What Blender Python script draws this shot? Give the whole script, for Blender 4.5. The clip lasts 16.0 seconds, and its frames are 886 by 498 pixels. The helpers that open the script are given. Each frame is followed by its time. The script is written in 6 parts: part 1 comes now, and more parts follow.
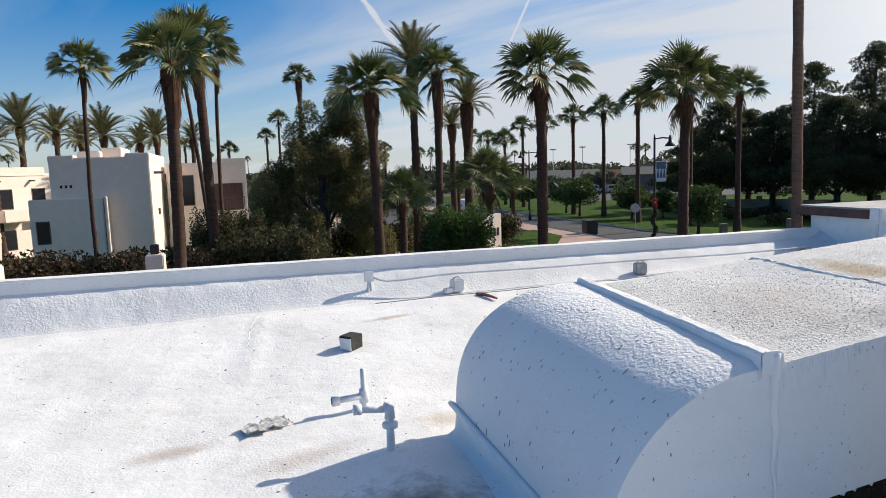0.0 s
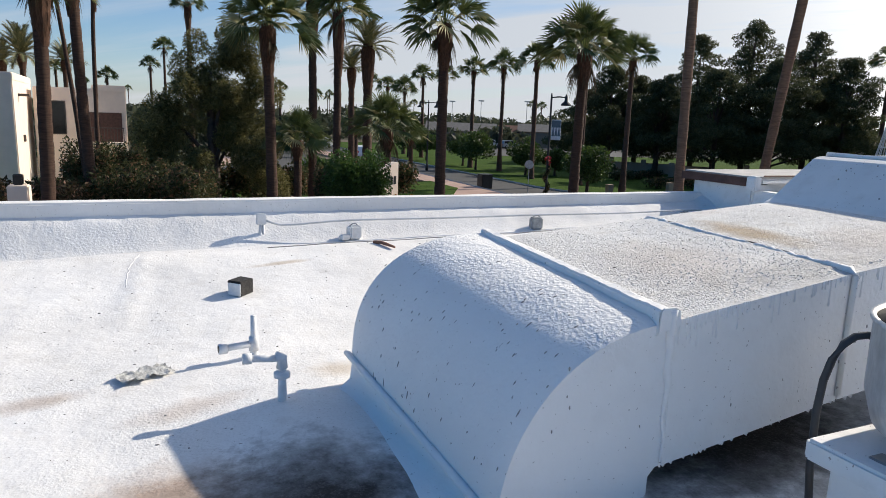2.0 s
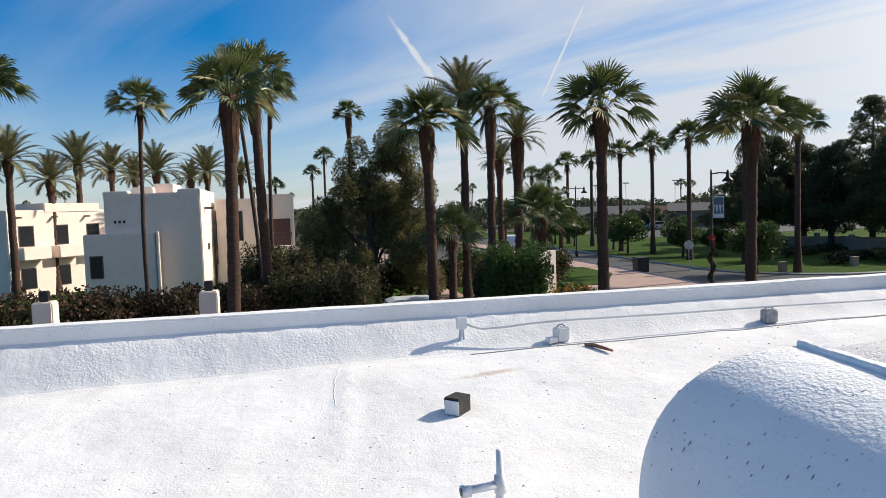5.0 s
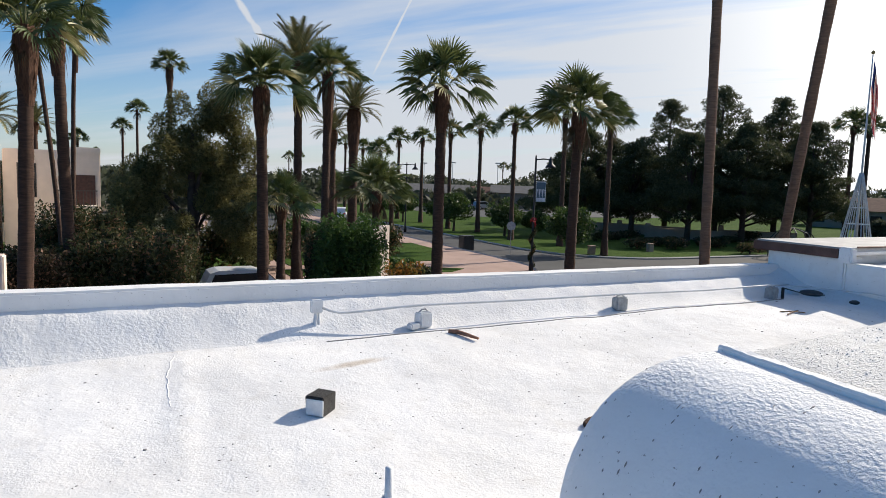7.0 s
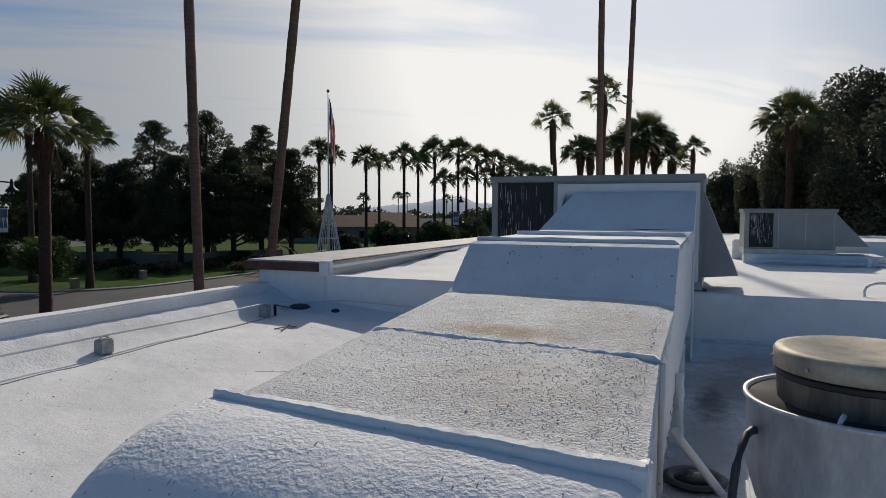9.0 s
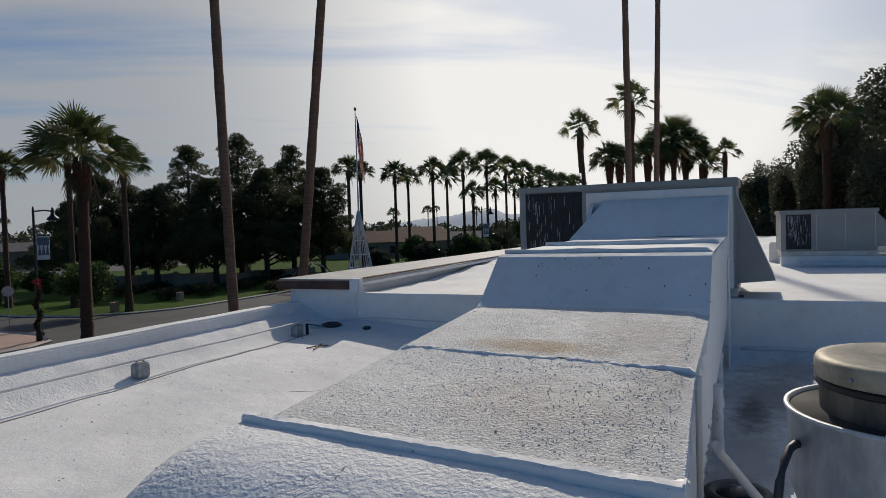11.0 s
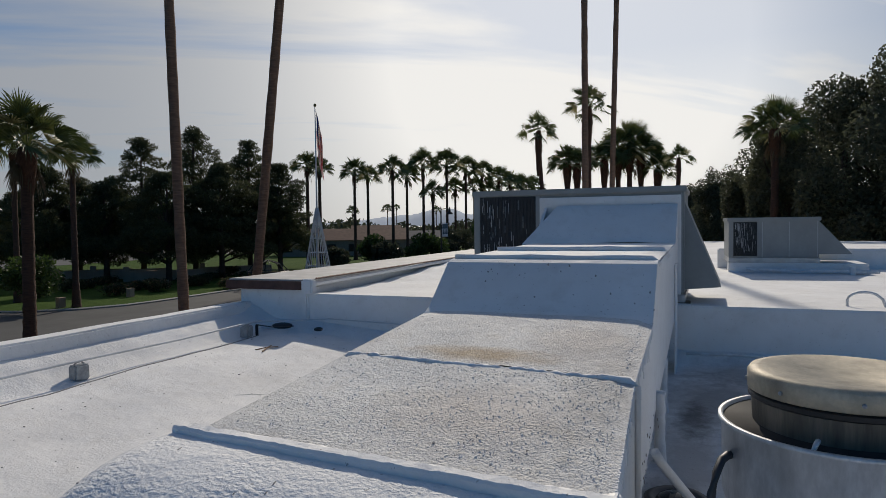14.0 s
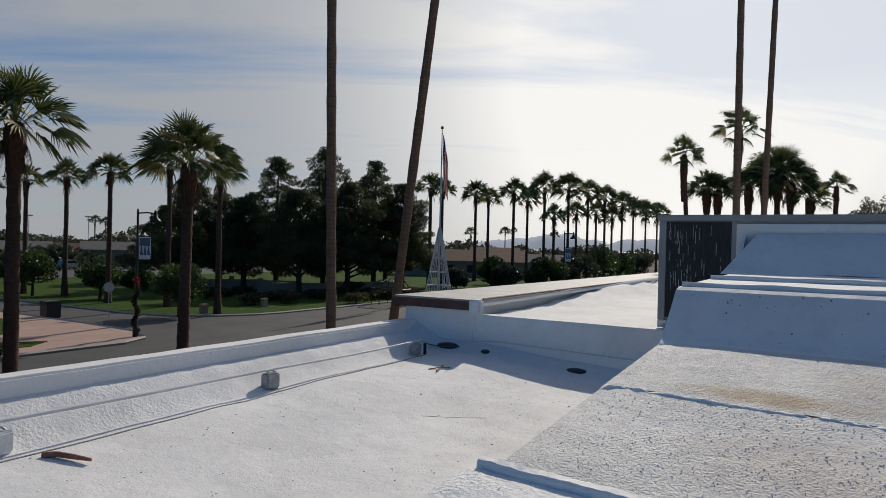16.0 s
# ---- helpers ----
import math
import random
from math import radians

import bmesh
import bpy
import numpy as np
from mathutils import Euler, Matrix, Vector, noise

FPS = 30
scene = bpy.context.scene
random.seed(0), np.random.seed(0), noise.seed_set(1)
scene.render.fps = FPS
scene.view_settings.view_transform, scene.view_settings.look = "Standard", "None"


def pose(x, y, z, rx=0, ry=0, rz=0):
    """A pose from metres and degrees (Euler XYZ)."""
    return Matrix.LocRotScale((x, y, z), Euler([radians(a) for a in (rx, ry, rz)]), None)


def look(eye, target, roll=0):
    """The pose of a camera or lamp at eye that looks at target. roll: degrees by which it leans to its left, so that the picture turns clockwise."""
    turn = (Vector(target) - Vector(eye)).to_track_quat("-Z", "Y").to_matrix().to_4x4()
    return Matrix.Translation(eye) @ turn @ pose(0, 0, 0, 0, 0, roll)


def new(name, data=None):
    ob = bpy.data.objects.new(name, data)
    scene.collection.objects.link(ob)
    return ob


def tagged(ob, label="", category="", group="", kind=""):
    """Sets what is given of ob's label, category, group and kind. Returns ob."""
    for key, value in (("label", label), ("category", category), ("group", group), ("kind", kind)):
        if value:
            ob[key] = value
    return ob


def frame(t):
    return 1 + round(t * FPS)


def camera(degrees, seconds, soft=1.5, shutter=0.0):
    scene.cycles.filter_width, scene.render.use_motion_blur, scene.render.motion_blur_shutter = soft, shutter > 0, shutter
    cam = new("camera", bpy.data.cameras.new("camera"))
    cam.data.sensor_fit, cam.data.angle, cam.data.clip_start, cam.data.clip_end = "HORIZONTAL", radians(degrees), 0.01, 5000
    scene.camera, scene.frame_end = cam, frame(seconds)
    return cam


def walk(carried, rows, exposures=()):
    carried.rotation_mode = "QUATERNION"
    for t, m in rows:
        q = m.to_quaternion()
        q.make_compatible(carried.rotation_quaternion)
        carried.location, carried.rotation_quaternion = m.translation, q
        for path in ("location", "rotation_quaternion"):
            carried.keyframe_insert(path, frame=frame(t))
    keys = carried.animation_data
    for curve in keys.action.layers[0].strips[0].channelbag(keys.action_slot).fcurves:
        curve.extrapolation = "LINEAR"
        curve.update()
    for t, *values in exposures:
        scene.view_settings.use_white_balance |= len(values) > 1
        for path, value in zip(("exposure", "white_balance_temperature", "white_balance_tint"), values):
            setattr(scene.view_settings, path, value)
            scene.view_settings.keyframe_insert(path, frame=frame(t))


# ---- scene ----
cam = camera(66.8, 16.0, soft=0.45)
EXPOSURES = [(0.0, 0.31), (0.6, 0.35), (1.5, 0.29), (3.7, 0.31), (5.8, 0.41), (7.0, 0.33), (7.6, 0.18), (8.3, -0.22), (9.0, -0.62), (14.2, -0.66), (15.0, -0.58), (15.5, -0.62), (16.0, -0.56)]
PATH = [
    (0, (0.415, -0.627, 1.247), (0.923, 1.293, 1.013), -1.9),
    (0.5, (0.474, -0.616, 1.252), (1.009, 1.301, 1.055), -0.9),
    (1, (0.459, -0.63, 1.226), (0.952, 1.289, 0.954), 0.9),
    (1.5, (0.426, -0.555, 1.195), (1.136, 1.267, 0.777), 1.0),
    (2, (0.412, -0.494, 1.218), (1.209, 1.3, 0.835), 2.0),
    (2.5, (0.456, -0.42, 1.251), (1.118, 1.448, 0.979), 0.6),
    (3, (0.39, -0.237, 1.222), (0.949, 1.668, 0.981), 1.0),
    (3.5, (0.257, -0.058, 1.247), (0.82, 1.851, 1.048), -0.6),
    (3.7, (0.244, 0.018, 1.233), (0.727, 1.952, 1.071), 0.4),
    (5.8, (0.003, 0.535, 1.234), (0.39, 2.493, 1.113), -1.9),
    (6, (0.041, 0.633, 1.233), (0.458, 2.578, 1.026), -0.4),
    (6.5, (-0.005, 0.768, 1.233), (0.634, 2.654, 1.046), 0.7),
    (7, (-0.064, 0.873, 1.239), (0.82, 2.655, 1.035), 1.9),
    (7.5, (0.064, 0.987, 1.248), (1.165, 2.647, 1.066), 1.2),
    (8, (0.15, 1.044, 1.252), (1.587, 2.427, 1.091), 2.0),
    (8.5, (0.247, 1.126, 1.25), (1.983, 2.115, 1.159), -0.4),
    (9, (0.264, 1.116, 1.24), (2.111, 1.876, 1.132), 0.3),
    (11.3, (0.306, 1.101, 1.263), (2.116, 1.951, 1.204), -2.0),
    (11.5, (0.309, 1.099, 1.27), (2.129, 1.927, 1.229), -2.2),
    (12, (0.303, 1.095, 1.271), (2.132, 1.903, 1.251), -2.0),
    (12.5, (0.307, 1.092, 1.287), (2.139, 1.893, 1.27), -2.8),
    (13, (0.315, 1.065, 1.32), (2.163, 1.828, 1.374), -2.5),
    (13.5, (0.325, 1.05, 1.299), (2.17, 1.822, 1.312), -1.6),
    (14, (0.348, 1.058, 1.286), (2.208, 1.792, 1.212), -0.7),
    (14.5, (0.236, 1.24, 1.261), (1.989, 2.199, 1.187), -0.7),
    (15, (0.203, 1.417, 1.298), (1.908, 2.461, 1.266), 0.9),
    (15.5, (0.31, 1.584, 1.282), (2.014, 2.63, 1.317), 1.2),
    (16, (0.299, 1.76, 1.264), (2.008, 2.8, 1.255), 1.4),
]
walk(cam, [(t, look(eye, target, roll)) for t, eye, target, roll in PATH], exposures=EXPOSURES)


# ---- world, sun ----
SUN_AZ, SUN_EL = 11.5, 31.0
world = bpy.data.worlds.new("world")
scene.world = world
world.use_nodes = True
wn, wl = world.node_tree.nodes, world.node_tree.links
wbg = wn["Background"]
sky = wn.new("ShaderNodeTexSky")
sky.sky_type = "NISHITA"
sky.sun_disc = False
sky.sun_elevation, sky.sun_rotation = radians(SUN_EL), radians(90 - SUN_AZ)
sky.air_density, sky.dust_density, sky.ozone_density = 1.0, 0.4, 6.0
wtc = wn.new("ShaderNodeTexCoord")
wsep = wn.new("ShaderNodeSeparateXYZ")
wl.new(wtc.outputs["Generated"], wsep.inputs[0])


def wmath(op, a, b=None):
    n = wn.new("ShaderNodeMath")
    n.operation = op
    for i, v in enumerate((a, b)):
        if v is None:
            continue
        if isinstance(v, (int, float)):
            n.inputs[i].default_value = v
        else:
            wl.new(v, n.inputs[i])
    return n.outputs[0]


# thin cirrus laid on a flat layer high above
wup = wmath("ADD", wmath("MAXIMUM", wsep.outputs[2], 0.0), 0.10)
wcomb = wn.new("ShaderNodeCombineXYZ")
wl.new(wmath("DIVIDE", wsep.outputs[0], wup), wcomb.inputs[0])
wl.new(wmath("DIVIDE", wsep.outputs[1], wup), wcomb.inputs[1])
wmap = wn.new("ShaderNodeMapping")
wmap.vector_type = "TEXTURE"
wmap.inputs["Rotation"].default_value = (0, 0, radians(128))
wmap.inputs["Scale"].default_value = (4.5, 1.3, 1)
wl.new(wcomb.outputs[0], wmap.inputs[0])
wnoise = wn.new("ShaderNodeTexNoise")
wnoise.inputs["Scale"].default_value = 1.3
wnoise.inputs["Detail"].default_value = 9
wnoise.inputs["Roughness"].default_value = 0.55
wnoise.inputs["Distortion"].default_value = 0.5
wl.new(wmap.outputs[0], wnoise.inputs["Vector"])
wramp = wn.new("ShaderNodeValToRGB")
wramp.color_ramp.elements[0].position, wramp.color_ramp.elements[1].position = 0.42, 0.66
wl.new(wnoise.outputs[0], wramp.inputs[0])
# the veil is denser round the sun's side of the sky and near the horizon
wdot = wn.new("ShaderNodeVectorMath")
wdot.operation = "DOT_PRODUCT"
wdot.inputs[1].default_value = (math.cos(radians(SUN_AZ)), math.sin(radians(SUN_AZ)), 0.25)
wl.new(wtc.outputs["Generated"], wdot.inputs[0])
wside = wn.new("ShaderNodeMapRange")
wside.inputs[1].default_value, wside.inputs[2].default_value = 0.15, 1.0
wside.inputs[3].default_value, wside.inputs[4].default_value = 0.0, 0.66
wl.new(wdot.outputs["Value"], wside.inputs[0])
wlow = wn.new("ShaderNodeMapRange")
wlow.inputs[1].default_value, wlow.inputs[2].default_value = 0.0, 0.24
wlow.inputs[3].default_value, wlow.inputs[4].default_value = 0.44, 0.0
wl.new(wsep.outputs[2], wlow.inputs[0])
wpart = wn.new("ShaderNodeMapRange")
wpart.inputs[1].default_value, wpart.inputs[2].default_value = -0.25, 0.65
wpart.inputs[3].default_value, wpart.inputs[4].default_value = 0.06, 0.75
wl.new(wdot.outputs["Value"], wpart.inputs[0])


def contrail(az0, up0, az1, up1, width):
    """A vapour trail along the great circle through two points of the sky, ragged by noise, near those points only."""
    p, q = [Vector((math.cos(radians(a)), math.sin(radians(a)), u)).normalized() for a, u in ((az0 + 0.5, up0), (az1 + 0.5, up1))]
    out = []
    for v in (p.cross(q).normalized(), (p + q).normalized()):
        n = wn.new("ShaderNodeVectorMath")
        n.operation = "DOT_PRODUCT"
        n.inputs[1].default_value = v
        wl.new(wtc.outputs["Generated"], n.inputs[0])
        out.append(n.outputs["Value"])
    off = wmath("ADD", wmath("ABSOLUTE", out[0]), wmath("MULTIPLY", wtrail.outputs[0], width * 1.25))
    m = wn.new("ShaderNodeMapRange")
    m.inputs[1].default_value, m.inputs[2].default_value = width * 0.5, width * 1.25
    m.inputs[3].default_value, m.inputs[4].default_value = 0.85, 0.0
    wl.new(off, m.inputs[0])
    e = wn.new("ShaderNodeMapRange")
    e.inputs[1].default_value, e.inputs[2].default_value = math.cos(radians(4.2)), math.cos(radians(2.0))
    wl.new(out[1], e.inputs[0])
    return wmath("MULTIPLY", m.outputs[0], e.outputs[0])


wtrail = wn.new("ShaderNodeTexNoise")
wtrail.inputs["Scale"].default_value = 48
wtrail.inputs["Detail"].default_value = 5
wl.new(wtc.outputs["Generated"], wtrail.inputs["Vector"])
wveil = wmath("ADD", wmath("ADD", wmath("MULTIPLY", wramp.outputs[0], wpart.outputs[0]), wside.outputs[0]), wlow.outputs[0])
wveil = wmath("ADD", wveil, contrail(80.9, 0.255, 78.2, 0.186, 0.0075))
wveil = wmath("ADD", wveil, contrail(66.6, 0.25, 68.6, 0.178, 0.003))
wamt = wmath("MINIMUM", wveil, 0.95)
wmix = wn.new("ShaderNodeMix")
wmix.data_type = "RGBA"
wl.new(wamt, wmix.inputs["Factor"])
whue = wn.new("ShaderNodeHueSaturation")
whue.inputs["Saturation"].default_value = 1.36
whue.inputs["Value"].default_value = 0.95
wl.new(sky.outputs[0], whue.inputs["Color"])
wl.new(whue.outputs[0], wmix.inputs["A"])
wglow = wmath("POWER", wmath("MAXIMUM", wdot.outputs["Value"], 0.0), 14.0)
wcl = wn.new("ShaderNodeMix")
wcl.data_type = "RGBA"
wcl.inputs["A"].default_value = (5.3, 5.55, 5.95, 1)
wcl.inputs["B"].default_value = (14.4, 14.0, 13.3, 1)
wl.new(wglow, wcl.inputs["Factor"])
wl.new(wcl.outputs["Result"], wmix.inputs["B"])
wl.new(wmix.outputs["Result"], wbg.inputs[0])
wbg.inputs[1].default_value = 0.10

sun = new("sun", bpy.data.lights.new("sun", "SUN"))
sun.data.energy, sun.data.angle, sun.data.color = 4.5, radians(0.8), (1.0, 0.905, 0.77)
sun.matrix_world = look((math.cos(radians(SUN_AZ)), math.sin(radians(SUN_AZ)), math.tan(radians(SUN_EL))), (0, 0, 0))


# ---- materials ----
class Nodes:
    """A small builder for node materials."""

    def __init__(self, name, rough=0.7, metal=0.0):
        self.mat = bpy.data.materials.new(name)
        self.mat.use_nodes = True
        self.n, self.l = self.mat.node_tree.nodes, self.mat.node_tree.links
        self.b = self.n["Principled BSDF"]
        self.b.inputs["Roughness"].default_value, self.b.inputs["Metallic"].default_value = rough, metal
        self.tc = self.n.new("ShaderNodeTexCoord")
        self.co = self.tc.outputs["Object"]

    def noise(self, scale, detail=4, rough=0.55, stretch=None):
        t = self.n.new("ShaderNodeTexNoise")
        t.inputs["Scale"].default_value, t.inputs["Detail"].default_value, t.inputs["Roughness"].default_value = scale, detail, rough
        if stretch:
            m = self.n.new("ShaderNodeMapping")
            m.inputs["Scale"].default_value = stretch
            self.l.new(self.co, m.inputs[0])
            self.l.new(m.outputs[0], t.inputs["Vector"])
        else:
            self.l.new(self.co, t.inputs["Vector"])
        return t.outputs[0]

    def ramp(self, fac, lo, hi, a=0.0, b=1.0):
        m = self.n.new("ShaderNodeMapRange")
        for i, v in zip((1, 2, 3, 4), (lo, hi, a, b)):
            m.inputs[i].default_value = v
        self.l.new(fac, m.inputs[0])
        return m.outputs[0]

    def mix(self, fac, a, b):
        m = self.n.new("ShaderNodeMix")
        m.data_type = "RGBA"
        for key, v in (("Factor", fac), ("A", a), ("B", b)):
            if isinstance(v, tuple):
                m.inputs[key].default_value = (*v, 1)
            elif isinstance(v, (int, float)):
                m.inputs[key].default_value = v
            else:
                self.l.new(v, m.inputs[key])
        return m.outputs["Result"]

    def math(self, op, a, b):
        m = self.n.new("ShaderNodeMath")
        m.operation = op
        for i, v in enumerate((a, b)):
            if isinstance(v, (int, float)):
                m.inputs[i].default_value = v
            else:
                self.l.new(v, m.inputs[i])
        return m.outputs[0]

    def color(self, c):
        if isinstance(c, tuple):
            self.b.inputs["Base Color"].default_value = (*c, 1)
        else:
            self.l.new(c, self.b.inputs["Base Color"])
        return self

    def rough(self, r):
        self.l.new(r, self.b.inputs["Roughness"])
        return self

    def bump(self, height, dist=0.01, strength=1.0):
        bp = self.n.new("ShaderNodeBump")
        bp.inputs["Distance"].default_value, bp.inputs["Strength"].default_value = dist, strength
        self.l.new(height, bp.inputs["Height"])
        if self.b.inputs["Normal"].is_linked:
            self.l.new(self.b.inputs["Normal"].links[0].from_socket, bp.inputs["Normal"])
        self.l.new(bp.outputs[0], self.b.inputs["Normal"])
        return self

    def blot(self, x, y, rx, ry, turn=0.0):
        """A soft patch round a place, for dirt and for painted-in shade, ragged by noise: 1 in its middle, 0 outside.
        """
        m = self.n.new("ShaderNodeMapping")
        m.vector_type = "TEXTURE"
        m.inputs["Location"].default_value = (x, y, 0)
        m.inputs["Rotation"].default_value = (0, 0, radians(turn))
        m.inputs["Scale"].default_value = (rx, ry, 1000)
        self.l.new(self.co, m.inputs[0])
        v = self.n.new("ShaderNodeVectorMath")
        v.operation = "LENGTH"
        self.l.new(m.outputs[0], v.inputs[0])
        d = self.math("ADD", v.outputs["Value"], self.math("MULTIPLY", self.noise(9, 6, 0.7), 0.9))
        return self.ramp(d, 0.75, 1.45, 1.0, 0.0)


def coating(name, peel=55.0, depth=0.004, dust=0.25, blots=(), grit=0.0, tint=(0.87, 0.865, 0.855), shade=0.86, fade=None):
    """White elastomeric roof coating over sprayed foam."""
    k = Nodes(name, 0.8)
    k.b.inputs["Specular IOR Level"].default_value = 0.22
    base = k.mix(k.ramp(k.noise(1.1, 5), 0.35, 0.7), tint, tuple(c * shade for c in tint))
    base = k.mix(k.ramp(k.noise(0.45, 7, 0.65), 0.42, 0.72, 0.0, 0.22), base, (0.58, 0.53, 0.47))
    base = k.mix(k.ramp(k.noise(6.0, 6, 0.65), 0.52, 0.75, 0.0, dust), base, (0.50, 0.46, 0.40))
    specks = k.ramp(k.noise(55, 3, 0.55), 0.68, 0.72, 0.0, 0.75)
    base = k.mix(specks, base, (0.30, 0.28, 0.26))
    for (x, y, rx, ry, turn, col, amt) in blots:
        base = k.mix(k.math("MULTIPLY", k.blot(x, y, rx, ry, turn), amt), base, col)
    if grit:
        base = k.mix(k.ramp(k.noise(85, 4, 0.7), 0.5, 0.68, 0.0, grit), base, (0.36, 0.34, 0.31))
    k.color(base)
    k.rough(k.ramp(k.noise(20, 3), 0.3, 0.7, 0.70, 0.92))
    k.bump(k.noise(peel * 0.28, 4, 0.6), depth * 0.4)
    k.bump(k.noise(3.2, 5, 0.55), 0.018)
    # sprayed thick in some places, brushed smooth in others
    peaks = k.math("MULTIPLY", k.noise(peel, 3, 0.55), k.ramp(k.noise(2.1, 5, 0.6), 0.36, 0.62, 0.35, 1.0))
    if fade:
        # the spray is coarse on top and thins to a smooth skin lower down
        z = k.n.new("ShaderNodeSeparateXYZ")
        k.l.new(k.co, z.inputs[0])
        peaks = k.math("MULTIPLY", peaks, k.ramp(z.outputs[2], fade[0], fade[1], 0.22, 1.0))
    k.bump(peaks, depth)
    return k.mat


# grey and near-black patches round the duct paint in its shade, along with dirt
BROWN, RUST, GREY, SOOT_SHADE = (0.36, 0.25, 0.18), (0.42, 0.30, 0.17), (0.13, 0.11, 0.10), (0.035, 0.028, 0.024)
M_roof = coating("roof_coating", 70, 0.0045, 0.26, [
    (0.42, 1.92, 0.42, 0.36, 20, BROWN, 0.85), (0.85, 1.5, 0.7, 0.75, 0, GREY, 0.8), (0.95, 1.5, 0.6, 0.8, 0, SOOT_SHADE, 0.95), (0.45, 1.3, 0.7, 0.6, 0, BROWN, 0.7), (-0.15, 3.05, 0.28, 0.12, 10, BROWN, 0.5),
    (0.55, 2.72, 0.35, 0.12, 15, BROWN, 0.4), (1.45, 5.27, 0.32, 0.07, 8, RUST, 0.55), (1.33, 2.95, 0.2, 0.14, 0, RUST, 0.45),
    (2.8, 1.60, 1.15, 0.55, 0, SOOT_SHADE, 0.95), (2.75, 1.55, 0.9, 0.5, 0, SOOT_SHADE, 0.95), (2.6, 1.3, 0.45, 0.2, 8, SOOT_SHADE, 0.6), (2.5, 1.2, 0.5, 0.3, 0, GREY, 0.25), (4.4, 1.15, 1.2, 0.3, 0, GREY, 0.5), (5.8, 0.95, 1.0, 0.55, 0, GREY, 0.65), (6.7, 0.7, 0.5, 0.8, 0, GREY, 0.55), (3.86, 1.24, 0.35, 0.2, 0, SOOT_SHADE, 0.6), (5.3, 1.15, 0.5, 0.15, 0, SOOT_SHADE, 0.6), (0.3, 5.95, 0.2, 0.06, 0, RUST, 0.3)], 0.22)
M_duct = coating("duct_coating", 40, 0.005, 0.10, tint=(0.90, 0.895, 0.885), shade=0.93)
M_duct_top = coating("duct_top_coating", 85, 0.011, 0.45, [(3.27, 2.02, 0.15, 0.42, 0, RUST, 0.8), (3.6, 1.6, 0.5, 0.35, 10, BROWN, 0.3), (2.6, 1.8, 0.45, 0.5, 0, BROWN, 0.3), (2.9, 1.45, 0.7, 0.2, 0, GREY, 0.3)], 0.62, (0.77, 0.765, 0.75))
M_elbow = coating("elbow_coating", 56, 0.011, 0.06, tint=(0.90, 0.895, 0.885), shade=0.94, fade=(0.18, 0.50))
M_parapet = coating("parapet_coating", 22, 0.004, 0.10)
M_cant = coating("cant_coating", 46, 0.007, 0.10)
M_smooth_white = coating("smooth_white_coating", 12, 0.0025, 0.26)


def plain(name, col, rough=0.6, metal=0.0, vary=0.18, scale=6.0, bump=0.0, stretch=None):
    k = Nodes(name, rough, metal)
    dark = tuple(c * (1 - vary) for c in col)
    light = tuple(min(1, c * (1 + vary)) for c in col)
    c = k.mix(k.ramp(k.noise(scale, 6, 0.6, stretch), 0.3, 0.7), dark, light)
    c = k.mix(k.ramp(k.noise(scale * 9, 3, 0.6, stretch), 0.35, 0.8, 0.0, 0.35), c, dark)
    k.color(c)
    if bump:
        k.bump(k.noise(scale * 6, 5, 0.6, stretch), bump)
    return k.mat


M_metal = plain("galvanised_steel", (0.42, 0.43, 0.44), 0.42, 0.75, 0.25, 5, 0.001)
M_bowl = plain("weathered_fan_aluminium", (0.60, 0.60, 0.60), 0.5, 0.45, 0.35, 9, 0.002, (1, 1, 0.4))
M_disc = plain("greasy_fan_cap", (0.46, 0.40, 0.30), 0.6, 0.25, 0.42, 7, 0.002)
M_grease = plain("black_grease", (0.022, 0.019, 0.017), 0.8, 0, 0.4, 9)
M_disc_side = plain("greasy_fan_side", (0.20, 0.175, 0.14), 0.65, 0.3, 0.7, 11, 0.002, (1, 1, 0.12))
M_ac = plain("painted_unit_panel", (0.27, 0.28, 0.275), 0.5, 0.1, 0.12, 3, 0.0)
M_coil = plain("coil_fins", (0.035, 0.037, 0.04), 0.5, 0.5, 0.5, 14, 0.002, (1, 4, 0.5))
M_flake = plain("peeling_coating", (0.40, 0.41, 0.42), 0.6, 0, 0.2)
M_black = plain("black_paint", (0.015, 0.015, 0.016), 0.45, 0, 0.4)
M_rubber = plain("black_rubber_hose", (0.05, 0.05, 0.053), 0.5, 0, 0.3)
M_darkblock = plain("dark_foam_block", (0.03, 0.028, 0.027), 0.9, 0, 0.5, 30, 0.004)
M_greyblock = plain("weathered_block", (0.36, 0.37, 0.37), 0.8, 0, 0.35, 18, 0.003)
M_pipe = plain("painted_pipe", (0.70, 0.71, 0.72), 0.5, 0, 0.15, 12, 0.002)
M_wire = plain("painted_conduit", (0.62, 0.63, 0.64), 0.5, 0, 0.15)
M_seam = plain("coating_seam", (0.30, 0.29, 0.28), 0.8, 0, 0.3)
M_stick = plain("dead_palm_stem", (0.28, 0.13, 0.08), 0.8, 0, 0.4, 25, 0.002)
M_rag = plain("grey_rag", (0.52, 0.52, 0.50), 0.9, 0, 0.5, 30, 0.004)
M_fascia = plain("brown_fascia", (0.11, 0.055, 0.042), 0.7, 0, 0.35, 8, 0.003)
M_coping = plain("grey_coping", (0.42, 0.41, 0.40), 0.7, 0, 0.2, 3, 0.002)
M_wood = plain("wood_block", (0.22, 0.13, 0.07), 0.8, 0, 0.3, 12, 0.002)
